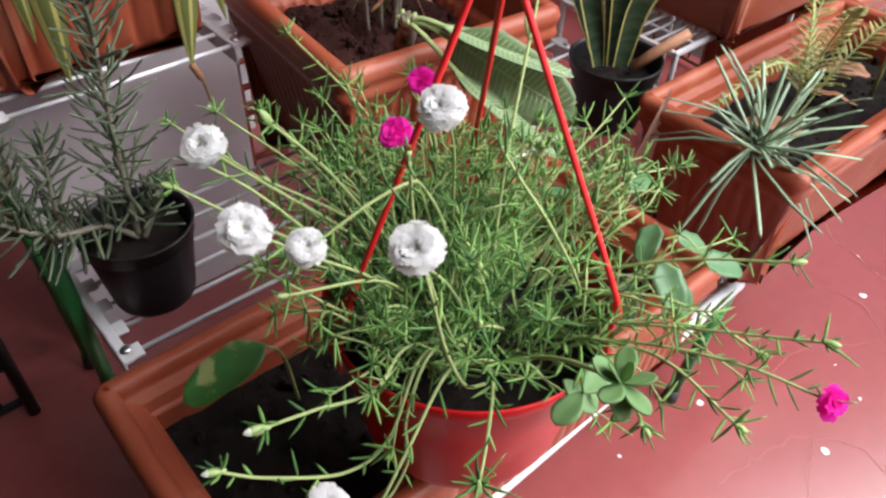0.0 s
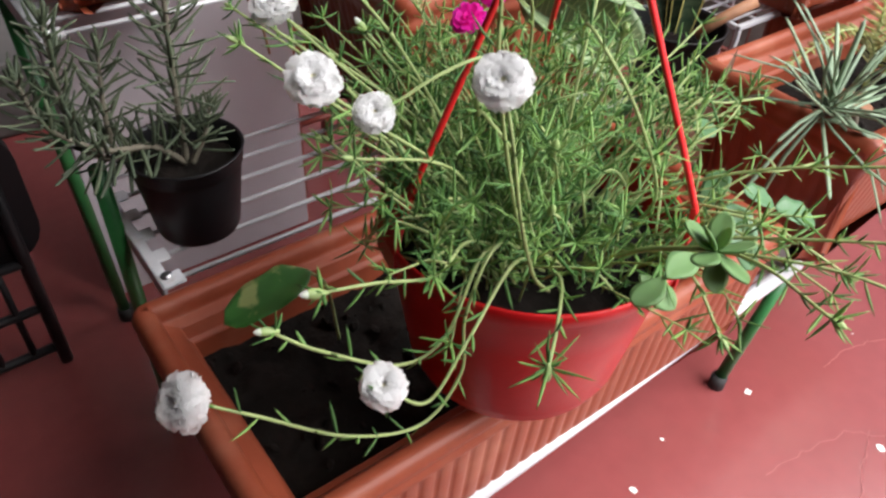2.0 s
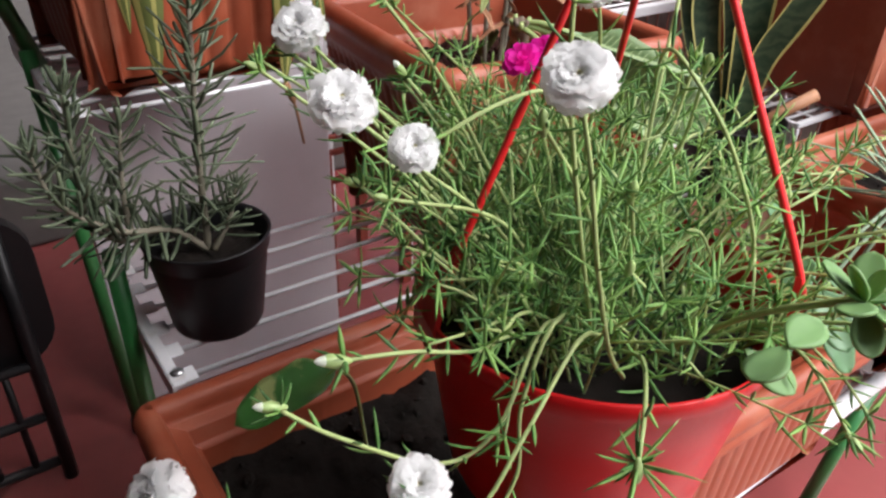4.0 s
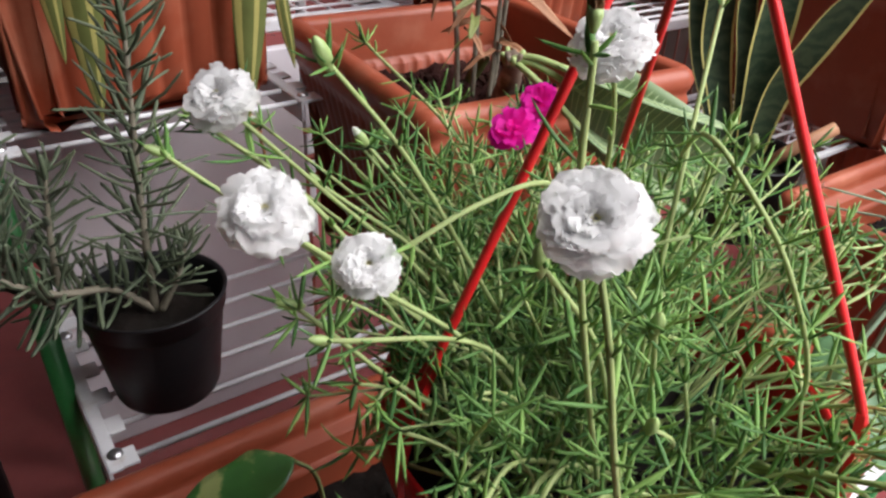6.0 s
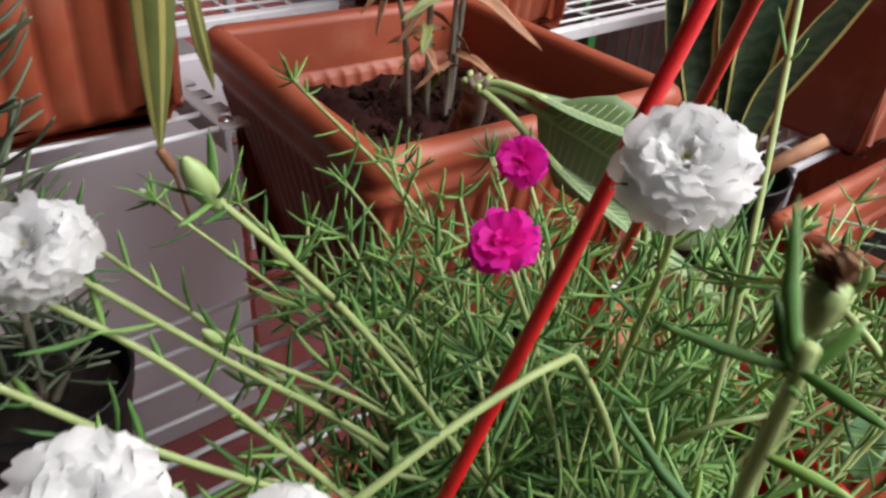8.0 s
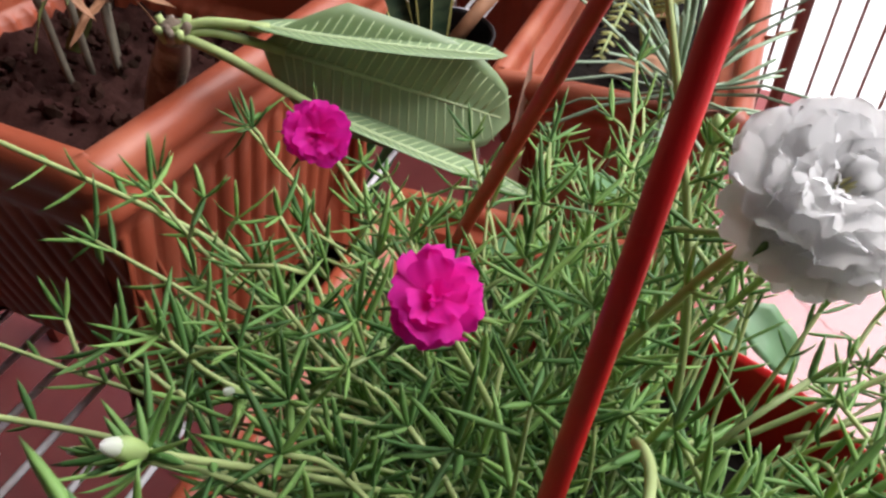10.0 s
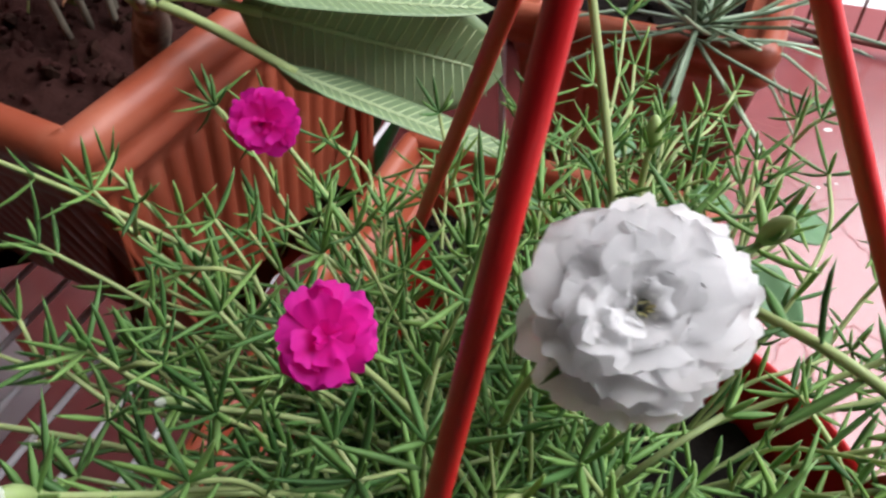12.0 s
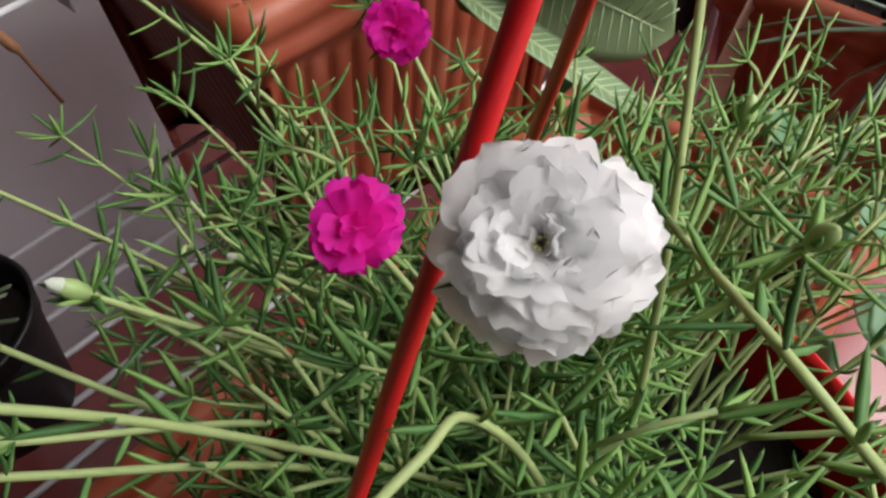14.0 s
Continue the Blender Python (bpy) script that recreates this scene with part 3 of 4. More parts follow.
part("bowl", lathe("bowl", [(0.0672, 0.006), (0.0710, 0.001), (0.0749, 0.0), (0.0778, 0.003), (0.0816, 0.014), (0.0835, 0.017), (0.0950, H * 0.62), (0.1022, H - 0.016), (0.1051, H - 0.013), (0.1070, H - 0.004), (0.1067, H), (0.1051, H + 0.001), (0.1034, H - 0.003), (0.0998, H - 0.02), (0.0797, 0.012), (0.0001, 0.010)], RED, 72), pot)
part("soil", soil_mesh("soil", 0.190, 0.190, SOIL, 23.0, 0.006, 0.005, True), pot, "dark potting soil", pose(0, 0, H - 0.032))
ORIGIN = Vector((POT_C.x, POT_C.y, BASE_Z))
for low_end, top in (((0.148, -0.2169, 0.575), (0.2300, -0.2374, 0.786)), ((0.3037, -0.1570, 0.575), (0.2417, -0.2400, 0.786)), ((0.2725, -0.3320, 0.575), (0.2445, -0.2290, 0.786))):
    low_end, top = Vector(low_end), Vector(top)
    d = (low_end - POT_C) * Vector((1, 1, 0))
    d.normalize()
    rim_at = POT_C + d * 0.1055 + Vector((0, 0, RIM_Z))
    line = smooth_line([rim_at.lerp(low_end, 0.55), low_end, low_end.lerp(top, 0.5), top], 5)
    strap = part("strap", tube("strap", [p - ORIGIN for p in line], 0.0028, STRAP, 12, 0.75), pot, "red plastic strap")
    # a flat tongue that narrows from the rim up to the strap
    across = Vector((-d.y, d.x, 0))
    rows = [(rim_at + Vector((0, 0, -0.020)), 0.017), (rim_at + Vector((0, 0, -0.002)), 0.0165), (rim_at.lerp(low_end, 0.35), 0.010), (rim_at.lerp(low_end, 0.75), 0.0048), (low_end, 0.003)]
    verts = [p - ORIGIN + across * (sx * w) + d * (sy * 0.0016) for p, w in rows for sx, sy in ((-1, -1), (1, -1), (1, 1), (-1, 1))]
    faces = [(4 * k + a, 4 * k + (a + 1) % 4, 4 * k + 4 + (a + 1) % 4, 4 * k + 4 + a) for k in range(4) for a in range(4)] + [(3, 2, 1, 0), (16, 17, 18, 19)]
    part("lug", mesh_of("lug", verts, faces, RED, False), strap, "flat red tongue of the rim")
part("hub", lathe("hub", [(0.016, -0.004), (0.021, -0.003), (0.022, 0.0), (0.020, 0.005), (0.006, 0.008), (0.0001, 0.009)], STRAP, 24), pot, "red plastic hub that joins the straps", pose(0.008, 0.004, 0.394))
part("hook", tube("hook", smooth_line([(0.008, 0.004, 0.396), (0.008, 0.004, 0.43), (0.026, 0.004, 0.455), (0.012, 0.004, 0.475), (-0.006, 0.004, 0.46)]), 0.003, STRAP, 10), pot)
tagged(new("hanging_cord", tube("hanging_cord", [(0.243, -0.235, 0.866), (0.243, -0.235, 2.4)], 0.0015, STEEL, 6)), "thin steel wire that the pot hangs from", "wire", kind="structure")


# ---- moss rose ----
def petal_mesh(name, mat, seed, wide=1.0, curl=0.10):
    """A ruffled petal along +x with a notched, crinkled edge."""
    rng = random.Random(seed)
    nu, nv = 9, 12
    ph = [rng.uniform(0, 6.28) for _ in range(4)]
    verts, faces = [], []
    for i in range(nu + 1):
        u = 1 - (1 - i / nu) ** 1.5
        w = 0.12 + 0.46 * wide * u ** 0.8 * math.sqrt(1 - 0.72 * (max(0, u - 0.68) / 0.32) ** 2)
        for j in range(nv + 1):
            v = 2 * j / nv - 1
            tip = 1 - 0.12 * v * v - (0.06 * math.exp(-(v / 0.2) ** 2)) + 0.032 * math.sin(9 * v + ph[0]) + 0.010 * math.sin(19 * v + ph[1])
            ruffle = u ** 2 * (0.09 * math.sin(5.0 * v + ph[1]) + 0.050 * math.sin(10 * v + ph[2]) + 0.03 * math.sin(4 * u + ph[3]))
            verts.append((u * tip, v * w, 0.06 * v * v * u + curl * u * u * u + 0.08 * u * u + ruffle))
    for i in range(nu):
        for j in range(nv):
            a = i * (nv + 1) + j
            faces.append((a, a + nv + 1, a + nv + 2, a + 1))
    me = mesh_of(name, verts, faces, mat)
    # soft shading across the ruffles
    out = Vector((0.35, 0.0, 0.94))
    share = 0.27 if mat is PETAL else 0.50
    me.normals_split_custom_set_from_vertices([(v.normal * share + out * (1 - share)).normalized() for v in me.vertices])
    return me


WHITE_PETALS = [petal_mesh("petal", PETAL, k, 1.0, -0.12) for k in range(8)]
PINK_PETALS = [petal_mesh("petal", PINK, 20 + k, 1.15, -0.10) for k in range(8)]
CALYX = lathe("calyx", [(0.0001, -0.62), (0.10, -0.60), (0.16, -0.50), (0.26, -0.30), (0.30, -0.12), (0.22, -0.03), (0.0001, -0.01)], SEPAL, 14)
STAMENS = mesh_of("stamen_cluster", *needles([(Vector((0.03 * math.cos(k * 2.4), 0.03 * math.sin(k * 2.4), 0.05)), Vector((0.3 * math.cos(k * 2.4), 0.3 * math.sin(k * 2.4), 1)).normalized(), 0.20, 0.020) for k in range(8)]), YELLOW)
PINK_ROWS = ((6, 1.00, -6, 0.0), (5, 0.94, 14, 0.4), (4, 0.78, 34, 0.2), (3, 0.48, 62, 0.5))
ROWS = ((8, 0.90, -32, 0.3), (10, 1.00, -14, 0.0), (10, 0.98, -1, 0.5), (10, 0.92, 11, 0.2), (10, 0.83, 23, 0.6), (9, 0.72, 34, 0.1), (8, 0.60, 45, 0.4), (7, 0.48, 55, 0.7), (6, 0.36, 62, 0.2), (4, 0.24, 55, 0.5))


def flower(plant, at, face, radius, meshes, seed, label=""):
    """A double flower: whorls of ruffled petals over a green calyx, looking along face."""
    rng = random.Random(seed)
    z = Vector(face).normalized()
    m = z.to_track_quat("Z", "Y").to_matrix().to_4x4()
    f = part("flower", CALYX, plant, label, Matrix.Translation(at) @ m @ Matrix.Scale(radius, 4))
    if meshes is WHITE_PETALS:
        part("stamen_cluster", STAMENS, f, "pale yellow stamens")
    for n, size, lift, turn in (ROWS if meshes is WHITE_PETALS else PINK_ROWS):
        for k in range(n):
            a = 360 * (k + turn) / n + rng.uniform(-17, 17)
            lift_k = lift + rng.uniform(-12, 12)
            s = size * rng.uniform(0.82, 1.08)
            part("petal", rng.choice(meshes), f, m=Matrix.Rotation(radians(a), 4, "Z") @ Matrix.Rotation(radians(-lift_k), 4, "Y") @ Matrix.Rotation(radians(rng.uniform(-15, 15)), 4, "X") @ Matrix.Scale(s, 4))
    return f


BUD = lathe("bud", [(0.0001, -0.008), (0.0012, -0.0078), (0.0022, -0.005), (0.0034, -0.001), (0.0038, 0.003), (0.0030, 0.007), (0.0014, 0.0102), (0.0001, 0.011)], SEPAL, 12)
BUD_TIP = lathe("bud_tip", [(0.0026, 0.0055), (0.0030, 0.0072), (0.0020, 0.0105), (0.0001, 0.0125)], PETAL, 10)


def bud(plant, at, way, size=1.0, white=False):
    m = Matrix.Translation(at) @ Vector(way).normalized().to_track_quat("Z", "Y").to_matrix().to_4x4() @ Matrix.Scale(size * 0.70, 4)
    b = part("bud", BUD, plant, m=m)
    if white:
        part("bud_tip", BUD_TIP, b, "white petals about to open")
    return b


def stem_leaves(line, rng, gap, length, lo=0.0, thin=0.0010, spread=(25, 75)):
    """Narrow leaves, one to three at each node along a stem."""
    rows, a, due = [], rng.uniform(0, 6.28), 0.0
    total = sum((line[k + 1] - line[k]).length for k in range(len(line) - 1))
    run = 0.0
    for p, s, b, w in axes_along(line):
        k = line.index(p)
        if k:
            run += (line[k] - line[k - 1]).length
        while run >= due:
            if due >= lo * total:
                for _ in range(rng.choice((1, 1, 2, 2))):
                    a += 2.4 + rng.uniform(-0.5, 0.5)
                    t = radians(rng.uniform(*spread))
                    out = s * math.cos(a) + b * math.sin(a)
                    rows.append((p, (w * math.cos(t) + out * math.sin(t)).normalized(), length * rng.uniform(0.5, 1.3), thin * rng.uniform(0.8, 1.2)))
            due += gap * rng.uniform(0.6, 1.4)
    return rows


def whorl(at, way, rng, n, length, thin=0.00105, spread=(30, 100)):
    rows = []
    s = way.orthogonal().normalized()
    b = way.cross(s)
    for k in range(n):
        a, t = 6.283 * k / n + rng.uniform(-0.4, 0.4), radians(rng.uniform(*spread))
        out = s * math.cos(a) + b * math.sin(a)
        rows.append((at, (way * math.cos(t) + out * math.sin(t)).normalized(), length * rng.uniform(0.5, 1.3), thin * rng.uniform(0.8, 1.15)))
    return rows


moss = thing("moss_rose", "bushy green moss rose with double white and magenta flowers", "plant", (0, 0, 0))
rng = random.Random(11)
leaf_rows, thin_verts, thin_faces = [], [], []


def long_stem(pts, r0=0.0012, r1=0.0009, gap=0.016, length=0.016, tip=8, tip_len=0.014, lo=0.15):
    line = smooth_line(pts, 8)
    n = len(line)
    part("stem", tube("stem", line, [r0 + (r1 - r0) * k / (n - 1) for k in range(n)], STEM, 7), moss)
    leaf_rows.extend(stem_leaves(line, rng, gap, length, lo))
    if tip:
        leaf_rows.extend(whorl(line[-1] - (line[-1] - line[-2]).normalized() * 0.003, (line[-1] - line[-2]).normalized(), rng, tip, tip_len))


# flowers: place, facing, radius, kind, points of the stem before it
W, P = WHITE_PETALS, PINK_PETALS
for k, (at, face, radius, kind, pts, tip) in enumerate((
        ((0.087, -0.167, 0.684), (-0.45, -0.30, 0.80), 0.0135, W, [(0.200, -0.200, 0.520), (0.168, -0.188, 0.586), (0.121, -0.174, 0.642)], 7),
        ((0.077, -0.227, 0.670), (-0.30, -0.50, 0.80), 0.0142, W, [(0.200, -0.245, 0.520), (0.152, -0.240, 0.593), (0.109, -0.231, 0.635)], 7),
        ((0.107, -0.234, 0.645), (-0.30, -0.60, 0.70), 0.0120, W, [(0.205, -0.262, 0.530), (0.200, -0.246, 0.610), (0.188, -0.236, 0.648), (0.172, -0.239, 0.660), (0.145, -0.238, 0.657), (0.123, -0.236, 0.649)], 5),
        ((0.115, -0.319, 0.700), (-0.55, -0.48, 0.68), 0.0130, W, [(0.185, -0.305, 0.530), (0.151, -0.321, 0.573), (0.129, -0.327, 0.625), (0.121, -0.324, 0.667)], 8),
        ((0.188, -0.250, 0.711), (-0.52, -0.22, 0.82), 0.0139, W, [(0.236, -0.212, 0.530), (0.226, -0.222, 0.610), (0.209, -0.238, 0.670)], 6),
        ((0.053, -0.323, 0.552), (-0.30, -0.30, 0.90), 0.0128, W, [(0.195, -0.290, 0.530), (0.152, -0.305, 0.570), (0.105, -0.323, 0.550), (0.076, -0.329, 0.528)], 4),
        ((-0.032, -0.275, 0.550), (-0.70, -0.15, 0.60), 0.0155, W, [(0.200, -0.275, 0.530), (0.156, -0.285, 0.566), (0.127, -0.296, 0.535), (0.123, -0.301, 0.492), (0.093, -0.302, 0.464), (0.044, -0.299, 0.489), (0.000, -0.288, 0.529)], 4),
        ((0.203, -0.190, 0.656), (-0.42, -0.25, 0.87), 0.0114, P, [(0.225, -0.225, 0.520), (0.218, -0.201, 0.601)], 6),
        ((0.288, -0.113, 0.628), (-0.75, -0.45, 0.45), 0.0124, P, [(0.255, -0.215, 0.520), (0.284, -0.154, 0.571)], 6),
        ((0.292, -0.466, 0.589), (-0.2, -0.8, 0.5), 0.0110, P, [(0.245, -0.300, 0.530), (0.266, -0.365, 0.565), (0.281, -0.420, 0.584)], 5))):
    at, face = Vector(at), Vector(face).normalized()
    neck = at - face * radius * 0.55
    long_stem([*pts, neck], tip=0, gap=0.008 if at.y < -0.40 else 0.018)
    flower(moss, at, face, radius, kind, 40 + k, label="double white flower" if kind is W else "double magenta flower")
    leaf_rows.extend(whorl(neck, face, rng, tip, 0.015, 0.0010, (60, 115)))

# buds on long stems
for pts, way, size, white in (
        ([(0.212, -0.215, 0.53), (0.180, -0.205, 0.594), (0.146, -0.197, 0.658), (0.117, -0.189, 0.699)], (-0.4, 0.0, 0.9), 1.15, False),
        ([(0.195, -0.270, 0.53), (0.150, -0.282, 0.562), (0.112, -0.298, 0.530), (0.080, -0.298, 0.525), (0.035, -0.294, 0.562), (0.012, -0.289, 0.586)], (-0.9, 0.2, 0.3), 0.9, True),
        ([(0.190, -0.262, 0.53), (0.145, -0.272, 0.565), (0.108, -0.290, 0.572), (0.070, -0.288, 0.585), (0.040, -0.285, 0.592)], (-0.9, 0.1, 0.3), 1.1, True),
        ([(0.190, -0.240, 0.53), (0.135, -0.235, 0.570), (0.087, -0.217, 0.626)], (-0.8, 0.2, 0.3), 0.8, False),
        ([(0.195, -0.240, 0.53), (0.150, -0.246, 0.600), (0.083, -0.248, 0.633)], (-0.8, 0.0, 0.4), 0.7, False),
        ([(0.195, -0.215, 0.52), (0.150, -0.205, 0.585), (0.095, -0.190, 0.640), (0.063, -0.171, 0.670)], (-0.8, 0.1, 0.5), 0.7, False),
        ([(0.150, -0.205, 0.585), (0.110, -0.180, 0.645), (0.084, -0.161, 0.671)], (-0.7, 0.1, 0.6), 0.6, False),
        ([(0.195, -0.215, 0.54), (0.150, -0.150, 0.60), (0.106, -0.062, 0.638)], (-0.7, 0.2, 0.6), 0.6, False),
        ([(0.215, -0.205, 0.53), (0.190, -0.110, 0.575), (0.153, -0.029, 0.613)], (-0.6, 0.3, 0.7), 0.65, True),
        ([(0.215, -0.205, 0.53), (0.175, -0.180, 0.590), (0.123, -0.165, 0.641)], (-0.5, 0.1, 0.8), 0.7, False),
        ([(0.225, -0.200, 0.53), (0.195, -0.175, 0.585), (0.154, -0.148, 0.646)], (-0.5, 0.2, 0.8), 0.95, True),
        ([(0.240, -0.205, 0.53), (0.220, -0.165, 0.575), (0.197, -0.135, 0.605)], (-0.5, 0.1, 0.8), 0.75, True),
        ([(0.225, -0.195, 0.53), (0.205, -0.140, 0.56), (0.184, -0.082, 0.568)], (-0.5, 0.5, 0.5), 0.7, True),
        ([(0.250, -0.190, 0.54), (0.250, -0.100, 0.600), (0.236, -0.003, 0.642)], (-0.2, 0.5, 0.8), 0.6, True),
        ([(0.255, -0.215, 0.54), (0.265, -0.250, 0.610), (0.252, -0.268, 0.667)], (-0.3, -0.3, 0.9), 1.0, False),
        ([(0.260, -0.220, 0.54), (0.275, -0.235, 0.610), (0.284, -0.238, 0.659)], (0.2, 0.1, 1.0), 0.8, False),
        ([(0.270, -0.300, 0.53), (0.290, -0.380, 0.575), (0.310, -0.447, 0.608)], (0.2, -0.9, 0.2), 0.8, False),
        ([(0.280, -0.270, 0.54), (0.315, -0.340, 0.590), (0.341, -0.404, 0.620)], (0.6, -0.6, 0.2), 0.8, False),
        ([(0.250, -0.300, 0.53), (0.245, -0.380, 0.585), (0.233, -0.443, 0.594)], (0.0, -0.9, 0.0), 0.7, False),
        ([(0.225, -0.27, 0.54), (0.200, -0.285, 0.59), (0.180, -0.295, 0.629)], (-0.1, -0.2, 1.0), 1.0, False),
        ([(0.225, -0.28, 0.53), (0.200, -0.300, 0.570), (0.171, -0.308, 0.600)], (-0.2, -0.3, 0.9), 0.9, False),
        ([(0.205, -0.27, 0.54), (0.165, -0.285, 0.62), (0.125, -0.294, 0.672)], (-0.2, -0.1, 0.9), 0.95, False),
        ([(0.200, -0.29, 0.53), (0.170, -0.325, 0.562), (0.140, -0.352, 0.572), (0.115, -0.372, 0.569)], (-0.2, -0.3, -0.9), 0.8, False),
        ([(0.250, -0.31, 0.54), (0.245, -0.355, 0.555), (0.235, -0.395, 0.535)], (0.0, -0.8, -0.4), 0.8, False),
        ([(0.290, -0.290, 0.54), (0.320, -0.350, 0.555), (0.335, -0.410, 0.545)], (0.2, -0.9, 0.0), 0.8, False)):
    # the trailing shoots on the floor side are the leafiest
    long_stem(pts, tip=7, gap=0.008 if pts[-1][1] < -0.37 else 0.016)
    bud(moss, pts[-1], way, size, white)

long_stem([(0.272, -0.292, 0.530), (0.250, -0.318, 0.585), (0.222, -0.312, 0.645), (0.211, -0.290, 0.677), (0.217, -0.271, 0.681), (0.242, -0.247, 0.660), (0.262, -0.232, 0.642)], 0.0011, 0.0009, 0.009, 0.018)
long_stem([(0.240, -0.250, 0.530), (0.252, -0.241, 0.632), (0.303, -0.207, 0.720), (0.325, -0.193, 0.752)], 0.0013, 0.0009, 0.030, 0.016)
leaf_rows.extend(whorl(Vector((0.116, -0.371, 0.570)), Vector((-0.6, -0.5, 0.5)).normalized(), rng, 15, 0.020, 0.0009, (40, 95)))


def sprig(tip, lift=0.012, gap=0.014, length=0.018, twigs=1):
    """A leafy shoot from the soil to its tip, with short side shoots."""
    out = Vector((tip.x - POT_C.x, tip.y - POT_C.y, 0))
    reach = out.length
    d = out.normalized()
    turn = Vector((-d.y, d.x, 0)) * rng.uniform(-0.025, 0.025)
    base = POT_C + d * min(reach * 0.4, rng.uniform(0.02, 0.075)) + turn + Vector((0, 0, 0.502))
    mid_p = base.lerp(tip, 0.5) + Vector((rng.uniform(-0.012, 0.012), rng.uniform(-0.012, 0.012), lift + rng.uniform(0, 0.008)))
    if (mid_p - POT_C).to_2d().length > 0.085:
        mid_p.z = max(mid_p.z, RIM_Z + 0.022)
    line = smooth_line([base, mid_p, mid_p.lerp(tip, 0.55) + Vector((rng.uniform(-0.006, 0.006), rng.uniform(-0.006, 0.006), 0.003)), tip], 6)
    n = len(line)
    part("stem", tube("stem", line, [0.0010 - 0.0003 * q / (n - 1) for q in range(n)], STEM, 6), moss)
    leaf_rows.extend(stem_leaves(line, rng, gap, length, 0.25))
    leaf_rows.extend(whorl(tip, (line[-1] - line[-2]).normalized(), rng, rng.choice((5, 6, 7)), 0.017))
    for _ in range(twigs):
        at = line[rng.randrange(n // 3, n - 3)]
        end = at + Vector((rng.uniform(-0.020, 0.020), rng.uniform(-0.020, 0.020), rng.uniform(0.004, 0.022)))
        twig = [at, at.lerp(end, 0.5) + Vector((0, 0, 0.002)), end]
        v, f = tube_data(twig, 0.0008, 5, len(thin_verts))
        thin_verts.extend(v)
        thin_faces.extend(f)
        leaf_rows.extend(whorl(end, (end - at).normalized(), rng, rng.choice((4, 5, 6)), 0.015, 0.0009, (15, 80)))


# shoots that lean out over the rim towards the square planter and the floor
for tip in ((0.221, -0.074, 0.621), (0.241, -0.081, 0.628), (0.243, -0.125, 0.629), (0.191, -0.104, 0.619), (0.325, -0.110, 0.591), (0.399, -0.222, 0.566), (0.208, -0.244, 0.630), (0.256, -0.251, 0.660),
            (0.192, -0.028, 0.597), (0.238, -0.090, 0.592), (0.278, -0.116, 0.580), (0.262, -0.063, 0.613), (0.207, -0.128, 0.593), (0.195, -0.117, 0.624), (0.156, -0.144, 0.640), (0.107, -0.208, 0.617),
            (0.184, -0.289, 0.627), (0.175, -0.164, 0.624), (0.085, -0.280, 0.577), (0.320, -0.060, 0.600), (0.345, -0.150, 0.600), (0.370, -0.260, 0.590)):
    sprig(Vector(tip))
for k in range(26):
    a = radians(rng.uniform(-95, 20) if k < 15 else rng.uniform(50, 190))
    reach = rng.uniform(0.12, 0.22) if k < 15 else rng.uniform(0.09, 0.17)
    sprig(POT_C + Vector((math.cos(a) * reach, math.sin(a) * reach, rng.uniform(0.530, 0.610) if k < 15 else rng.uniform(0.555, 0.625))))

# long shoots that trail over the trough's far end
for k in range(11):
    a, reach = radians(rng.uniform(-38, 24)), rng.uniform(0.13, 0.25)
    sprig(POT_C + Vector((math.cos(a) * reach, math.sin(a) * reach, rng.uniform(0.545, 0.615))), 0.020)

# a spent flower above the bush: brown shrivelled petals on a green calyx
spent_at = Vector((0.123, -0.303, 0.739))
long_stem([(0.185, -0.285, 0.53), (0.150, -0.296, 0.62), (0.130, -0.300, 0.690), spent_at - Vector((-0.001, 0, 0.006))], tip=4, tip_len=0.012)
spent = part("spent_flower", lathe("spent_flower", [(0.0001, -0.010), (0.0016, -0.0095), (0.0030, -0.006), (0.0042, -0.001), (0.0038, 0.002), (0.0001, 0.003)], SEPAL, 12), moss, "spent flower head", Matrix.Translation(spent_at) @ Matrix.Scale(0.42, 4))
v, f = joined([(*blade(0.010, 0.006, OVAL, 0.6, 0.3, 6, 4, 0.0004, 0.0012), aim((0, 0, 0.001), (0.35 * math.cos(k * 1.05), 0.35 * math.sin(k * 1.05), 1.0), k * 0.9, 0.8 + 0.05 * (k % 5))) for k in range(9)])
part("withered_petals", mesh_of("withered_petals", v, f, DRY), spent, "brown withered petals")

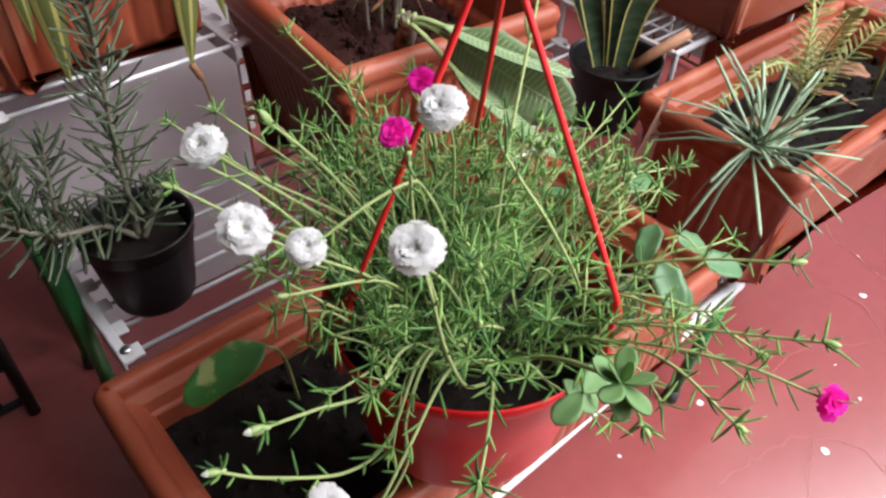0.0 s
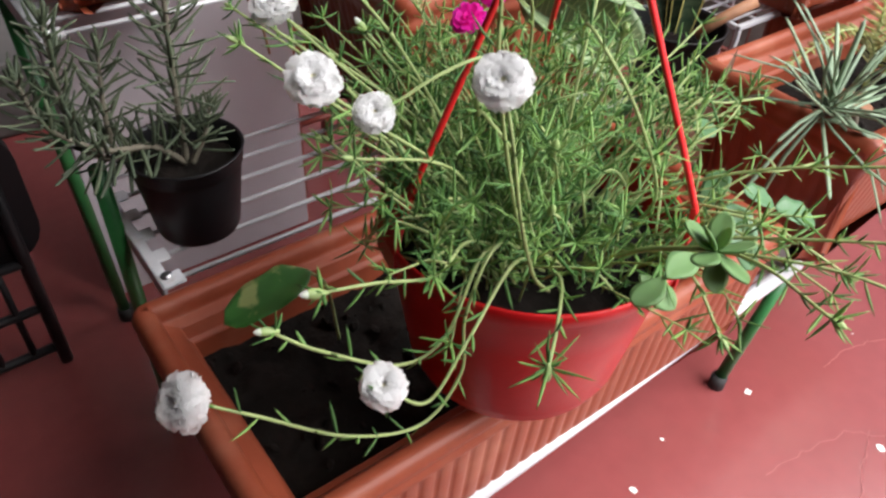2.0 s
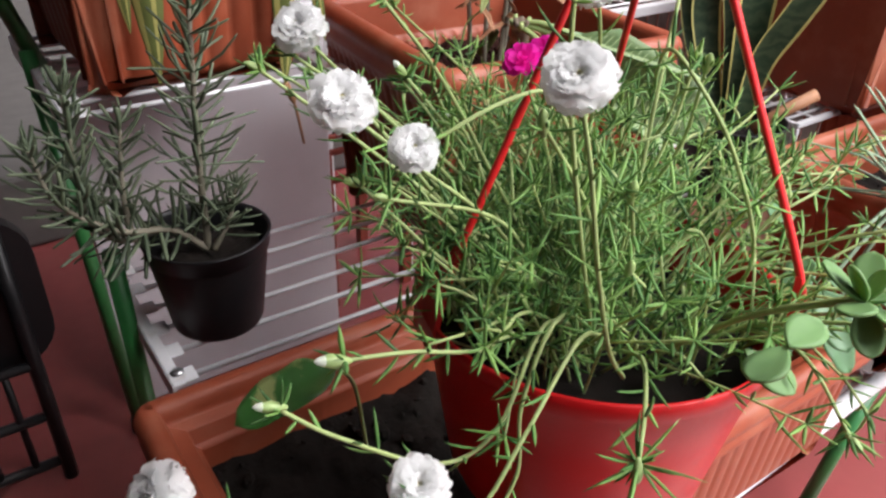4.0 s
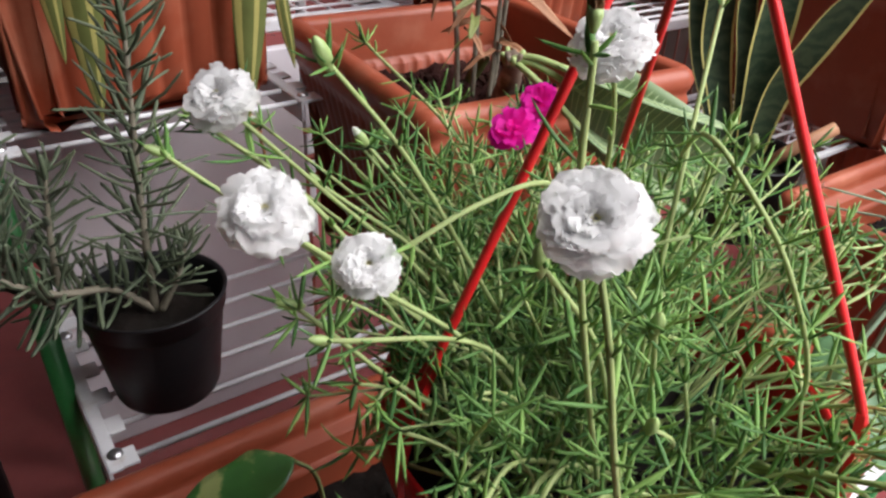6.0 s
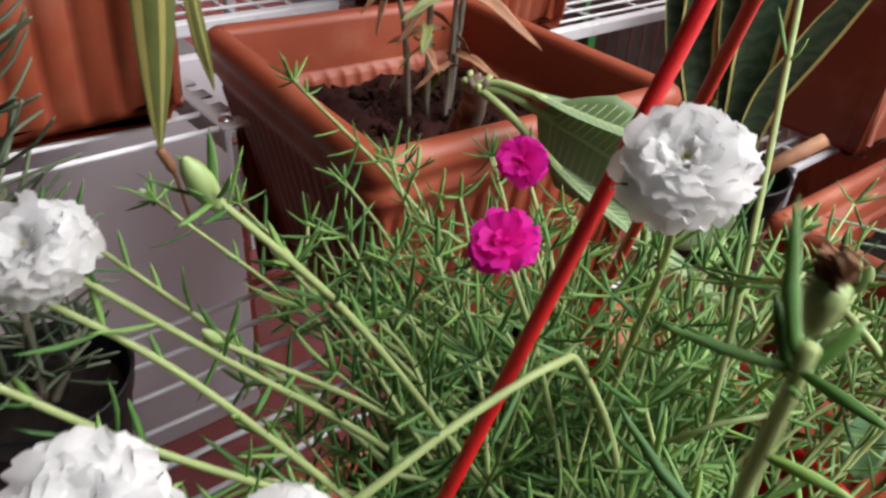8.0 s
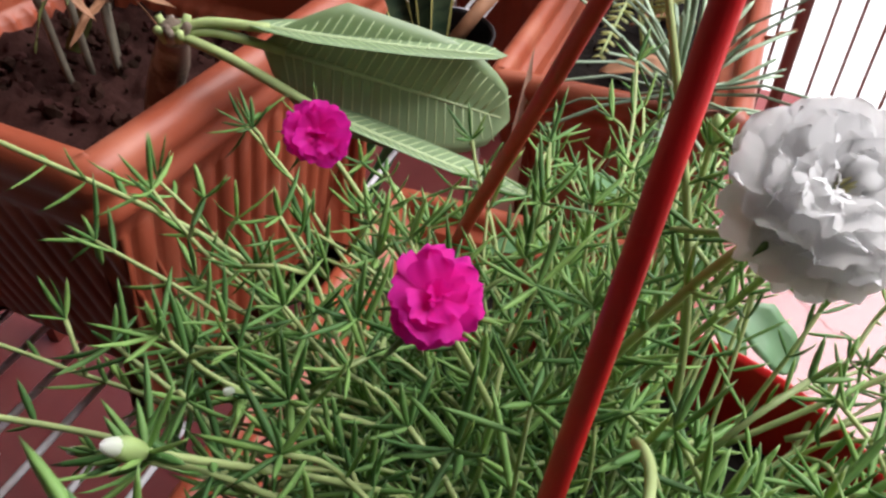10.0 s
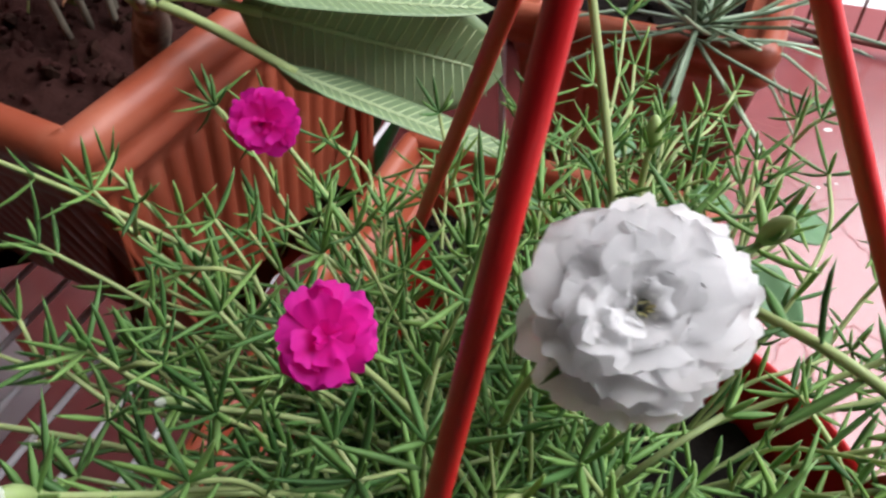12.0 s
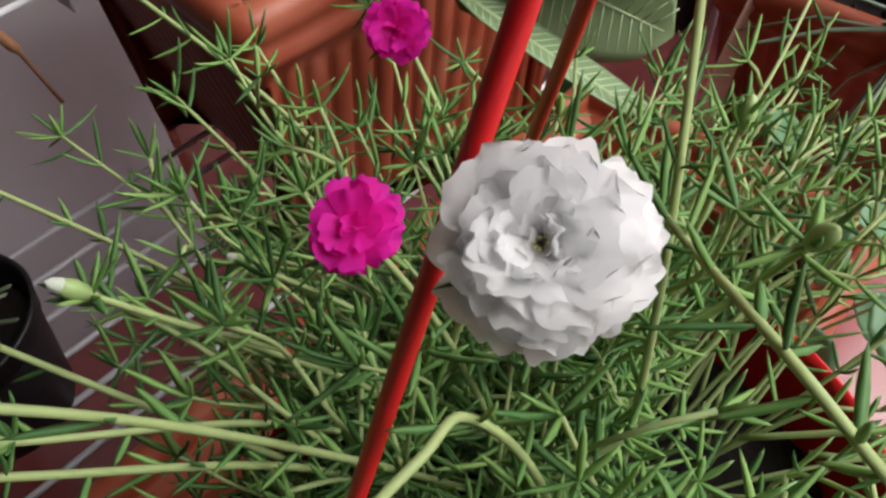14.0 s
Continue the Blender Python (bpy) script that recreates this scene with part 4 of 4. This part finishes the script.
# the bush: stems from the soil outwards, thickest over the pot, with a gap where the dark soil shows
GAP = Vector((0.282, -0.282))
for k in range(135):
    a = rng.uniform(0, 6.283)
    if rng.random() < (0.85 if 5.35 < a < 6.15 else 0.55 if 4.9 < a < 6.1 else 0.45 if a > 4.5 or a < 0.2 else 0.0):
        continue
    reach = 0.02 + 0.125 * rng.random() ** 0.8
    base = POT_C + Vector((math.cos(a), math.sin(a), 0)) * rng.uniform(0.01, 0.070) + Vector((-0.004, 0.006, 0.500))
    b = a + rng.uniform(-0.6, 0.6)
    high_z = 0.626 - 0.36 * max(0, reach - 0.04) + rng.uniform(-0.06, 0.015)
    tip = POT_C + Vector((math.cos(b) * reach, math.sin(b) * reach, high_z))
    if (tip.to_2d() - GAP).length < 0.042:
        continue
    mid_p = base.lerp(tip, 0.5) + Vector((rng.uniform(-0.018, 0.018), rng.uniform(-0.018, 0.018), rng.uniform(0.0, 0.02)))
    line = smooth_line([base, mid_p, tip], 6)
    v, f = tube_data(line, [0.0009 - 0.0003 * q / (len(line) - 1) for q in range(len(line))], 5, len(thin_verts))
    thin_verts += v
    thin_faces += f
    leaf_rows.extend(stem_leaves(line, rng, 0.0110, 0.021, 0.15, 0.0010))
    leaf_rows.extend(whorl(tip, (line[-1] - line[-2]).normalized(), rng, rng.choice((5, 6, 7)), 0.019, 0.00105))
    for _ in range(rng.choice((0, 1, 1))):
        side = mid_p + Vector((rng.uniform(-0.035, 0.035), rng.uniform(-0.035, 0.035), rng.uniform(0.0, 0.035)))
        twig = smooth_line([mid_p, mid_p.lerp(side, 0.5) + Vector((0, 0, 0.006)), side], 4)
        v, f = tube_data(twig, 0.0009, 5, len(thin_verts))
        thin_verts += v
        thin_faces += f
        leaf_rows.extend(stem_leaves(twig, rng, 0.011, 0.016, 0.1))
        leaf_rows.extend(whorl(side, (twig[-1] - twig[-2]).normalized(), rng, 6, 0.015))
# short dense shoots low over the soil
for k in range(110):
    a, reach = rng.uniform(0, 6.283), 0.100 * rng.random() ** 0.5
    if (3.7 < a < 4.6 and reach > 0.05) or (5.35 < a < 6.15 and reach > 0.045):
        continue
    base = POT_C + Vector((math.cos(a) * reach * 0.8, math.sin(a) * reach * 0.8, 0.500))
    tip = POT_C + Vector((math.cos(a) * reach + rng.uniform(-0.02, 0.02), math.sin(a) * reach + rng.uniform(-0.02, 0.02), rng.uniform(0.535, 0.585)))
    if (tip.to_2d() - GAP).length < 0.042:
        continue
    line = smooth_line([base, base.lerp(tip, 0.5) + Vector((rng.uniform(-0.01, 0.01), rng.uniform(-0.01, 0.01), 0)), tip], 4)
    v, f = tube_data(line, 0.0008, 5, len(thin_verts))
    thin_verts += v
    thin_faces += f
    leaf_rows.extend(stem_leaves(line, rng, 0.008, 0.019, 0.2))
    leaf_rows.extend(whorl(tip, (line[-1] - line[-2]).normalized(), rng, 6, 0.017))
part("undergrowth", mesh_of("undergrowth", thin_verts, thin_faces, STEM), moss, "pale green inner stems", kind="stuff")
part("needle_leaves", mesh_of("needle_leaves", *needles(leaf_rows), NEEDLE), moss, "short fleshy green needle leaves", kind="stuff")


# purslane shoot with spoon leaves in the same pot
def purslane():
    p = thing("purslane", "purslane shoot with fleshy spoon-shaped leaves at the pot's edge", "plant", (0, 0, 0))
    part("stem", tube("stem", smooth_line([(0.222, -0.29, 0.515), (0.196, -0.350, 0.590), (0.176, -0.398, 0.636)]), 0.0014, STEM, 8), p)
    v, f = blade(0.027, 0.0165, EGG, 0.12, -0.08, 12, 6, 0.0016)
    leaf = mesh_of("leaf", v, f, JADE)
    top = Vector((0.175, -0.401, 0.641))
    for a, up, s in ((195, 10, 1.1), (262, -12, 1.1), (310, 20, 0.95), (30, 35, 1.0), (120, 30, 1.05), (150, 55, 0.9), (345, 60, 0.7), (235, -50, 1.0)):
        way = Vector((math.cos(radians(a)) * math.cos(radians(up)), math.sin(radians(a)) * math.cos(radians(up)), math.sin(radians(up))))
        part("leaf", leaf, p, m=aim(top - Vector((0, 0, 0.004)), way, rng.uniform(-0.4, 0.4), s * 0.68))
    for at, a, up in (((0.182, -0.378, 0.60), 190, -10), ((0.180, -0.380, 0.602), 10, -5), ((0.195, -0.356, 0.578), 280, -25)):
        way = Vector((math.cos(radians(a)) * math.cos(radians(up)), math.sin(radians(a)) * math.cos(radians(up)), math.sin(radians(up))))
        part("leaf", leaf, p, m=aim(at, way, 0.2, 0.95))


purslane()


# ---- rosemary-like shrubs ----
def grey_shrub(name, at, stems, seed, label):
    p = thing(name, label, "plant", at)
    r = random.Random(seed)
    rows = []
    for pts, size in stems:
        line = smooth_line(pts, 10)
        n = len(line)
        part("stem", tube("stem", line, [0.0034 - 0.0021 * k / (n - 1) for k in range(n)], GREY_STEM, 7), p)
        run, due, a = 0.0, 0.015, 0.0
        total = sum((line[k + 1] - line[k]).length for k in range(n - 1))
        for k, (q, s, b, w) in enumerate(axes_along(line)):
            if k:
                run += (line[k] - line[k - 1]).length
            while run >= due:
                u = due / total
                length = size * (0.050 - 0.018 * u ** 2) * r.uniform(0.75, 1.15)
                a += 2.4 + r.uniform(-0.2, 0.2)
                t = radians(r.uniform(60, 90) - 18 * u)
                out = s * math.cos(a) + b * math.sin(a)
                rows.append((q, (w * math.cos(t) + out * math.sin(t)).normalized(), length, 0.0020))
                due += 0.0021
        rows.extend(whorl(line[-1], (line[-1] - line[-2]).normalized(), r, 9, 0.022 * size, 0.0012, (8, 40)))
    part("needle_leaves", mesh_of("needle_leaves", *needles(rows, 4, 0.22, True), GREY_LEAF), p, "grey-green needle leaves", kind="stuff")
    return p


SHRUB = "grey-green rosemary-like shrub with curved needle leaves"
grey_shrub("rosemary", (0.104, 0.100, 0.422), [([(0, 0, 0), (0.004, 0, 0.09), (0.012, 0, 0.19), (0.020, 0.002, 0.28)], 1.0), ([(0.0, 0.0, 0.0), (-0.030, 0.004, 0.028), (-0.066, 0.006, 0.026), (-0.088, 0.007, 0.050), (-0.089, 0.007, 0.100), (-0.086, 0.007, 0.157)], 0.85),
                                               ([(-0.030, 0.004, 0.028), (-0.070, 0.000, 0.040), (-0.108, 0.002, 0.075), (-0.118, 0.004, 0.120)], 0.85), ([(-0.060, 0.006, 0.026), (-0.058, 0.012, 0.07), (-0.050, 0.012, 0.125)], 0.8),
                                               ([(0.004, -0.004, 0.0), (0.02, -0.008, 0.03), (0.03, -0.006, 0.055)], 0.7)], 3, SHRUB + " in a black pot")

def black_chair():
    """A black folding chair: slab back with rounded corners, tube frame with low cross bars."""
    c = thing("folding_chair", "black metal folding chair with a flat dark panel", "chair", (0, 0, 0))
    ring = [p for p, _, _ in ring_points(0.345, 0.200, 0.055, 0.05)]
    n = len(ring)
    slab = [(x - 0.190, y, z + 0.275) for y in (0.362, 0.384) for x, z in ring]
    sides = [(k, (k + 1) % n, n + (k + 1) % n, n + k) for k in range(n)]
    part("panel", mesh_of("panel", slab, sides + [tuple(reversed(range(n))), tuple(range(n, 2 * n))], BLACK, False), c, "dark grey-black panel with rounded corners")
    for x in (-0.052, -0.160, -0.300):
        part("leg", tube("leg", [(x, 0.350, 0.390), (x + 0.002, 0.345, 0.0)], 0.0085, BLACK, 8), c)
    for z in (0.030, 0.105, 0.185):
        part("cross_bar", tube("cross_bar", [(-0.300, 0.347, z), (-0.050, 0.347, z)], 0.0065, BLACK, 8), c)
    for x in (-0.085, -0.125, -0.21, -0.255):
        part("bar", tube("bar", [(x, 0.346, 0.030), (x, 0.348, 0.185)], 0.0045, BLACK, 6), c)


black_chair()


# ---- striped strap leaves (snake plant and the drooping plant on the upper shelf) ----
def strap_leaf(pts, width, nv=14, across=(0.9, -0.45, 0.0), cream=(0, 13), taper=0.62, mat=SNAKE):
    """A leaf along a line, gutter-shaped, with yellow margins as a second material."""
    line = smooth_line(pts, 8)
    n = len(line)
    verts, faces, mats = [], [], []
    for k, p in enumerate(line):
        w = (line[min(k + 1, n - 1)] - line[max(k - 1, 0)]).normalized()
        side = Vector(across)
        side = (side - w * side.dot(w)).normalized()
        nor = side.cross(w)
        u = k / (n - 1)
        half = width / 2 * min(1, 0.55 + 1.2 * u) * (1 - max(0, (u - taper) / (1 - taper)) ** 1.7) + 0.0004
        for j in range(nv + 1):
            v = 2 * j / nv - 1
            verts.append(p + side * (v * half) + nor * (0.22 * half * (v * v)))
    for k in range(n - 1):
        for j in range(nv):
            a = k * (nv + 1) + j
            faces.append((a, a + 1, a + nv + 2, a + nv + 1))
            mats.append(1 if j in cream else 0)
    me = mesh_of("leaf", verts, faces, mat)
    me.materials.append(SNAKE_EDGE)
    me.polygons.foreach_set("material_index", mats)
    return me


def snake_plant(at, leaves, label, cream=(0, 13), mat=SNAKE):
    p = thing("snake_plant", label, "plant", at)
    for pts, w in leaves:
        part("leaf", strap_leaf(pts, w, cream=cream, taper=0.62 if 0 in cream else 0.82, mat=mat), p)
    return p


snake_plant((0.737, 0.024, 0.430), [([(-0.010, 0.022, 0), (-0.026, 0.062, 0.092), (-0.036, 0.080, 0.17), (-0.046, 0.098, 0.30)], 0.020), ([(-0.014, 0.014, 0), (-0.022, 0.050, 0.11), (-0.025, 0.058, 0.17), (-0.028, 0.064, 0.32)], 0.036),
                                    ([(-0.004, 0.009, 0), (-0.010, 0.021, 0.106), (-0.014, 0.034, 0.174), (-0.020, 0.046, 0.33)], 0.022), ([(0.004, 0.004, 0), (0.000, 0.006, 0.11), (0.000, 0.006, 0.18), (0.006, 0.004, 0.36)], 0.044),
                                    ([(0.006, -0.004, 0), (0.006, -0.013, 0.085), (0.015, -0.032, 0.139), (0.026, -0.054, 0.190), (0.046, -0.095, 0.26)], 0.040)],
            "snake plant with upright dark leaves and yellow margins")
p = tagged(new("dry_stalk", tube("dry_stalk", [(0.755, 0.007, 0.430), (0.78, -0.008, 0.452), (0.815, -0.028, 0.475)], 0.0075, DRY, 8)), "cut dry brown leaf stump in the black pot", "stump")
snake_plant((0.165, 0.362, 0.72), [([(0.02, -0.05, 0), (0.075, -0.10, 0.06), (0.090, -0.145, 0.0), (0.070, -0.155, -0.205)], 0.030), ([(0.04, -0.02, 0), (0.11, -0.08, 0.06), (0.116, -0.125, 0.0), (0.112, -0.148, -0.10), (0.120, -0.150, -0.165)], 0.011),
                                   ([(-0.02, -0.05, 0), (-0.045, -0.11, 0.06), (-0.050, -0.150, 0.0), (-0.052, -0.158, -0.18)], 0.030), ([(-0.03, -0.03, 0), (-0.068, -0.10, 0.05), (-0.072, -0.15, -0.02), (-0.070, -0.160, -0.13)], 0.016),
                                   ([(0.0, 0.03, 0), (0.02, 0.05, 0.12), (0.03, 0.06, 0.24)], 0.02), ([(-0.04, 0.02, 0), (-0.06, 0.03, 0.10), (-0.09, 0.03, 0.22)], 0.02)],
            "drooping plant with cream-striped strap leaves over the planter's side", (1, 2, 3, 9, 10), OLIVE)
part("dry_tip", tube("dry_tip", smooth_line([(0.070, -0.155, -0.200), (0.078, -0.156, -0.222), (0.087, -0.152, -0.27)]), [0.004] * 6 + [0.0015] * 7, DRY, 6), bpy.data.objects["snake_plant.001"], "dried brown leaf tip")


# ---- the big-leafed cutting in the square planter ----
def cutting():
    p = thing("frangipani", "leaning frangipani cutting with large pale leaves in the square planter", "plant", (0, 0, 0))
    node = Vector((0.372, 0.012, 0.606))
    part("trunk", tube("trunk", smooth_line([(0.405, 0.070, 0.500), (0.400, 0.058, 0.540), (0.388, 0.030, 0.585), node]), [0.010] * 12 + [0.009, 0.0085, 0.008, 0.0075, 0.0075, 0.007, 0.0075], BARK, 10), p, "mottled grey-brown bark")
    for k in range(9):
        a = k * 0.7
        part("leaf_scar", tube("leaf_scar", [node + Vector((0.004 * math.cos(a), 0.004 * math.sin(a), -0.002)), node + Vector((0.0085 * math.cos(a), 0.0085 * math.sin(a), 0.003 + 0.002 * (k % 3)))], [0.003, 0.0020], BARK if k % 2 else STEM, 6), p)
    for start, tip, side, width, fold, droop in (((0.390, -0.0166, 0.6076), (0.4443, -0.1313, 0.580), (0.873, 0.457, -0.181), 0.046, 0.10, -0.05), ((0.3932, -0.0224, 0.5966), (0.4512, -0.1353, 0.545), (-0.426, 0.187, -0.887), 0.066, 0.10, 0.02),
                                                 ((0.3802, -0.0458, 0.5777), (0.396, -0.164, 0.533), (0.900, 0.252, -0.349), 0.038, 0.12, -0.04)):
        start, tip = Vector(start), Vector(tip)
        way, length = (tip - start).normalized(), (tip - start).length
        across = (Vector(side) - way * way.dot(Vector(side))).normalized()
        up = way.cross(across) if way.cross(across).z > 0 else across.cross(way)
        m = Matrix.Translation(start) @ Matrix((way, up.cross(way), up)).transposed().to_4x4()
        v, f = blade(length * 1.02, width, LANCE, fold, droop, 16, 8, 0.0006)
        leaf = part("leaf", mesh_of("leaf", v, f, BIG_LEAF), p, m=m)
        ribs_v, ribs_f = tube_data([Vector((u * length, 0, -droop * length * u * u)) for u in (0, .2, .4, .6, .8, .98)], [0.0018, 0.0016, 0.0014, 0.0012, 0.001, 0.0006], 6)
        for k in range(2, 25):
            u = k / 26
            for s in (1, -1):
                h = width / 2 * LANCE(u + 0.03) * 0.92
                a, b = Vector((u * length, 0, -droop * length * u * u)), Vector(((u + 0.06) * length, s * h, fold * h - droop * length * (u + 0.06) ** 2))
                v, f = tube_data([a, a.lerp(b, 0.5), b], [0.0007, 0.0006, 0.0004], 4, len(ribs_v))
                ribs_v += v
                ribs_f += f
        part("leaf_ribs", mesh_of("leaf_ribs", ribs_v, ribs_f, LEAF_RIB), leaf, "paler midrib and side veins")
        part("leaf_stalk", tube("leaf_stalk", smooth_line([node, node.lerp(start, 0.5) + Vector((0, 0, 0.003)), start + way * 0.012]), 0.0026, STEM, 8), p)
    return p


cutting()
withered = thing("withered_plant", "withered plant with dry upright stems in the square planter", "plant", (0, 0, 0))
for x, y, lean, h in ((0.455, 0.165, -0.012, 0.28), (0.474, 0.158, 0.020, 0.26), (0.462, 0.148, 0.006, 0.20), (0.440, 0.170, -0.030, 0.18)):
    part("stem", tube("stem", smooth_line([(x, y, 0.51), (x + lean * 0.4 + 0.004, y, 0.51 + h * 0.5), (x + lean, y + 0.01, 0.51 + h)]), [0.0026] * 6 + [0.0020] * 7, GREY_STEM, 8), withered)
limp = random.Random(21)
limp_leaves = []
for k in range(4):
    v, f = blade(0.045 + 0.008 * k, 0.009 + 0.001 * k, OVAL, 0.6, 0.5 + 0.2 * k, 10, 4, 0.0005, 0.002)
    limp_leaves.append([mesh_of("dry_leaf", v, f, m) for m in (DRY, OLIVE)])
for k in range(30):
    a = limp.uniform(0, 6.28)
    part("dry_leaf", limp.choice(limp_leaves)[k % 3 == 0], withered, "shrivelled leaf", aim((0.460 + limp.uniform(-0.022, 0.022), 0.158 + limp.uniform(-0.014, 0.014), 0.555 + 0.007 * k), (math.cos(a), math.sin(a), limp.uniform(-0.5, 0.4)), limp.uniform(-0.8, 0.8), limp.uniform(0.7, 1.1)))
v, f = blade(0.084, 0.041, LANCE, 0.16, 0.12, 14, 8, 0.0008, 0.001)
p = thing("pothos", "variegated green and cream pothos leaf over the trough's soil", "plant", (0, 0, 0))
part("leaf", mesh_of("leaf", v, f, POTHOS), p, m=aim((0.136, -0.082, 0.402), (-0.98, 0.03, -0.14), -0.10))
part("leaf_stalk", tube("leaf_stalk", smooth_line([(0.160, -0.080, 0.295), (0.152, -0.078, 0.370), (0.134, -0.082, 0.402)]), 0.0016, STEM, 6), p)


# ---- plants in the far trough ----
def spiky():
    p = thing("spiky_plant", "spiky blue-green rosette with long narrow leaves in the far trough", "plant", (0, 0, 0))
    r = random.Random(4)
    c = Vector((0.692, -0.218, 0.449))
    part("stem", tube("stem", smooth_line([(0.80, -0.21, 0.37), (0.76, -0.215, 0.425), c]), 0.006, GREY_STEM, 8), p)
    rows = []
    for k in range(56):
        a, up = r.uniform(0, 6.283), radians(r.uniform(-30, 88))
        rows.append((c + Vector((r.uniform(-0.006, 0.006), r.uniform(-0.006, 0.006), r.uniform(-0.012, 0.008))), Vector((math.cos(a) * math.cos(up), math.sin(a) * math.cos(up), math.sin(up))), r.uniform(0.075, 0.130), 0.0027))
    part("spike_leaves", mesh_of("spike_leaves", *needles(rows, 4, -0.36, True), SPIKE), p, kind="stuff")


def fern(at, fronds, seed, label):
    p = thing("fern", label, "plant", at)
    r = random.Random(seed)
    for pts in fronds:
        line = smooth_line(pts, 10)
        part("stalk", tube("stalk", line, 0.0013, STEM, 6), p)
        rows = []
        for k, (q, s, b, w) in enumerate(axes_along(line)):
            u = k / (len(line) - 1)
            if u < 0.2:
                continue
            flat = w.cross(Vector((0, 0, 1))).normalized()
            for sgn in (1, -1):
                for t in (0.0, 0.5):
                    rows.append((q + w * 0.003 * t, (flat * sgn + w * 0.55 + Vector((0, 0, r.uniform(-0.1, 0.2)))).normalized(), 0.030 * (1.05 - u) + 0.006, 0.0016))
        part("frond", mesh_of("frond", *needles(rows, 4, -0.1), FERN), p)
    return p


spiky()
fern((0.90, -0.165, 0.375), [[(0, 0, 0), (-0.03, 0.0, 0.08), (-0.10, 0.01, 0.115), (-0.19, 0.02, 0.09)], [(0, 0, 0), (-0.02, -0.01, 0.10), (-0.04, -0.03, 0.17), (-0.07, -0.05, 0.20)],
                             [(0, 0, 0), (0.01, 0.02, 0.10), (0.0, 0.04, 0.18), (-0.03, 0.06, 0.23)], [(0, 0, 0), (0.04, -0.02, 0.09), (0.09, -0.04, 0.14), (0.14, -0.06, 0.14)],
                             [(0, 0, 0), (0.03, 0.03, 0.10), (0.08, 0.05, 0.16), (0.14, 0.06, 0.16)]], 6, "yellow-green feathery fern in the far trough")


def dry_leaves():
    r = random.Random(8)
    v, f = blade(0.075, 0.026, OVAL, 0.5, 0.25, 10, 6, 0.0006, 0.002)
    me = mesh_of("dry_leaf", v, f, DRY)
    for x, y in ((0.86, -0.20), (0.95, -0.14), (1.0, -0.25), (0.90, -0.27), (1.08, -0.18)):
        tagged(new("dry_leaf", me), "curled dry brown leaf lying on the soil", "leaf", "dry leaves").matrix_basis = aim((x, y, 0.388), (r.uniform(-1, 1), r.uniform(-1, 1), 0.25), r.uniform(-0.5, 0.5))


dry_leaves()
stick = tagged(new("dead_leaf", strap_leaf([(0.665, -0.060, 0.0), (0.680, -0.070, 0.25), (0.700, -0.088, 0.465)], 0.030)), "dead beige strap leaf leaning on the far trough", "leaf")
stick.data.materials[0] = stick.data.materials[1] = BEIGE
broad = thing("broad_leaf_plant", "grey-green broad-leaved plant in the far trough", "plant", (1.05, -0.20, 0.375))
v, f = blade(0.11, 0.042, OVAL, 0.15, 0.15, 12, 6, 0.0012)
for a, up, z in ((200, 20, 0.10), (250, 25, 0.11), (320, 20, 0.10), (60, 35, 0.12), (140, 40, 0.12)):
    way = (math.cos(radians(a)), math.sin(radians(a)), math.tan(radians(up)))
    part("leaf", mesh_of("leaf", v, f, GREY_BROAD), broad, m=aim((0, 0, z), way, 0.3))
part("stem", tube("stem", [(0, 0, 0), (0, 0, 0.12)], 0.003, STEM, 8), broad)


def herb(at, leaves, seed, label):
    """A low herb with broad pointed leaves on thin stalks."""
    p = thing("herb", label, "plant", at)
    v, f = blade(0.042, 0.024, LANCE, 0.18, 0.14, 12, 6, 0.0006, 0.0008)
    me = mesh_of("leaf", v, f, HERB)
    for end, a, up, s in leaves:
        end = Vector(end)
        part("leaf_stalk", tube("leaf_stalk", smooth_line([(0, 0, 0), end * 0.5 + Vector((0, 0, 0.01)), end]), 0.0011, STEM, 6), p)
        way = (math.cos(radians(a)) * math.cos(radians(up)), math.sin(radians(a)) * math.cos(radians(up)), math.sin(radians(up)))
        part("leaf", me, p, m=aim(end, way, 0.3, s))
    return p


herb((0.41, -0.20, 0.272), [((0.06, -0.04, 0.20), 200, -25, 1.0), ((0.01, -0.08, 0.21), 250, -30, 1.1), ((0.05, -0.10, 0.20), 330, -15, 1.1), ((0.07, 0.0, 0.21), 20, 0, 1.0), ((0.03, 0.03, 0.20), 110, 0, 1.0), ((0.0, -0.06, 0.18), 220, -35, 1.0),
                            ((0.05, -0.07, 0.16), 280, -40, 1.1), ((0.09, -0.05, 0.17), 330, -20, 1.0)], 2, "leafy green herb growing in the trough behind the hanging pot")
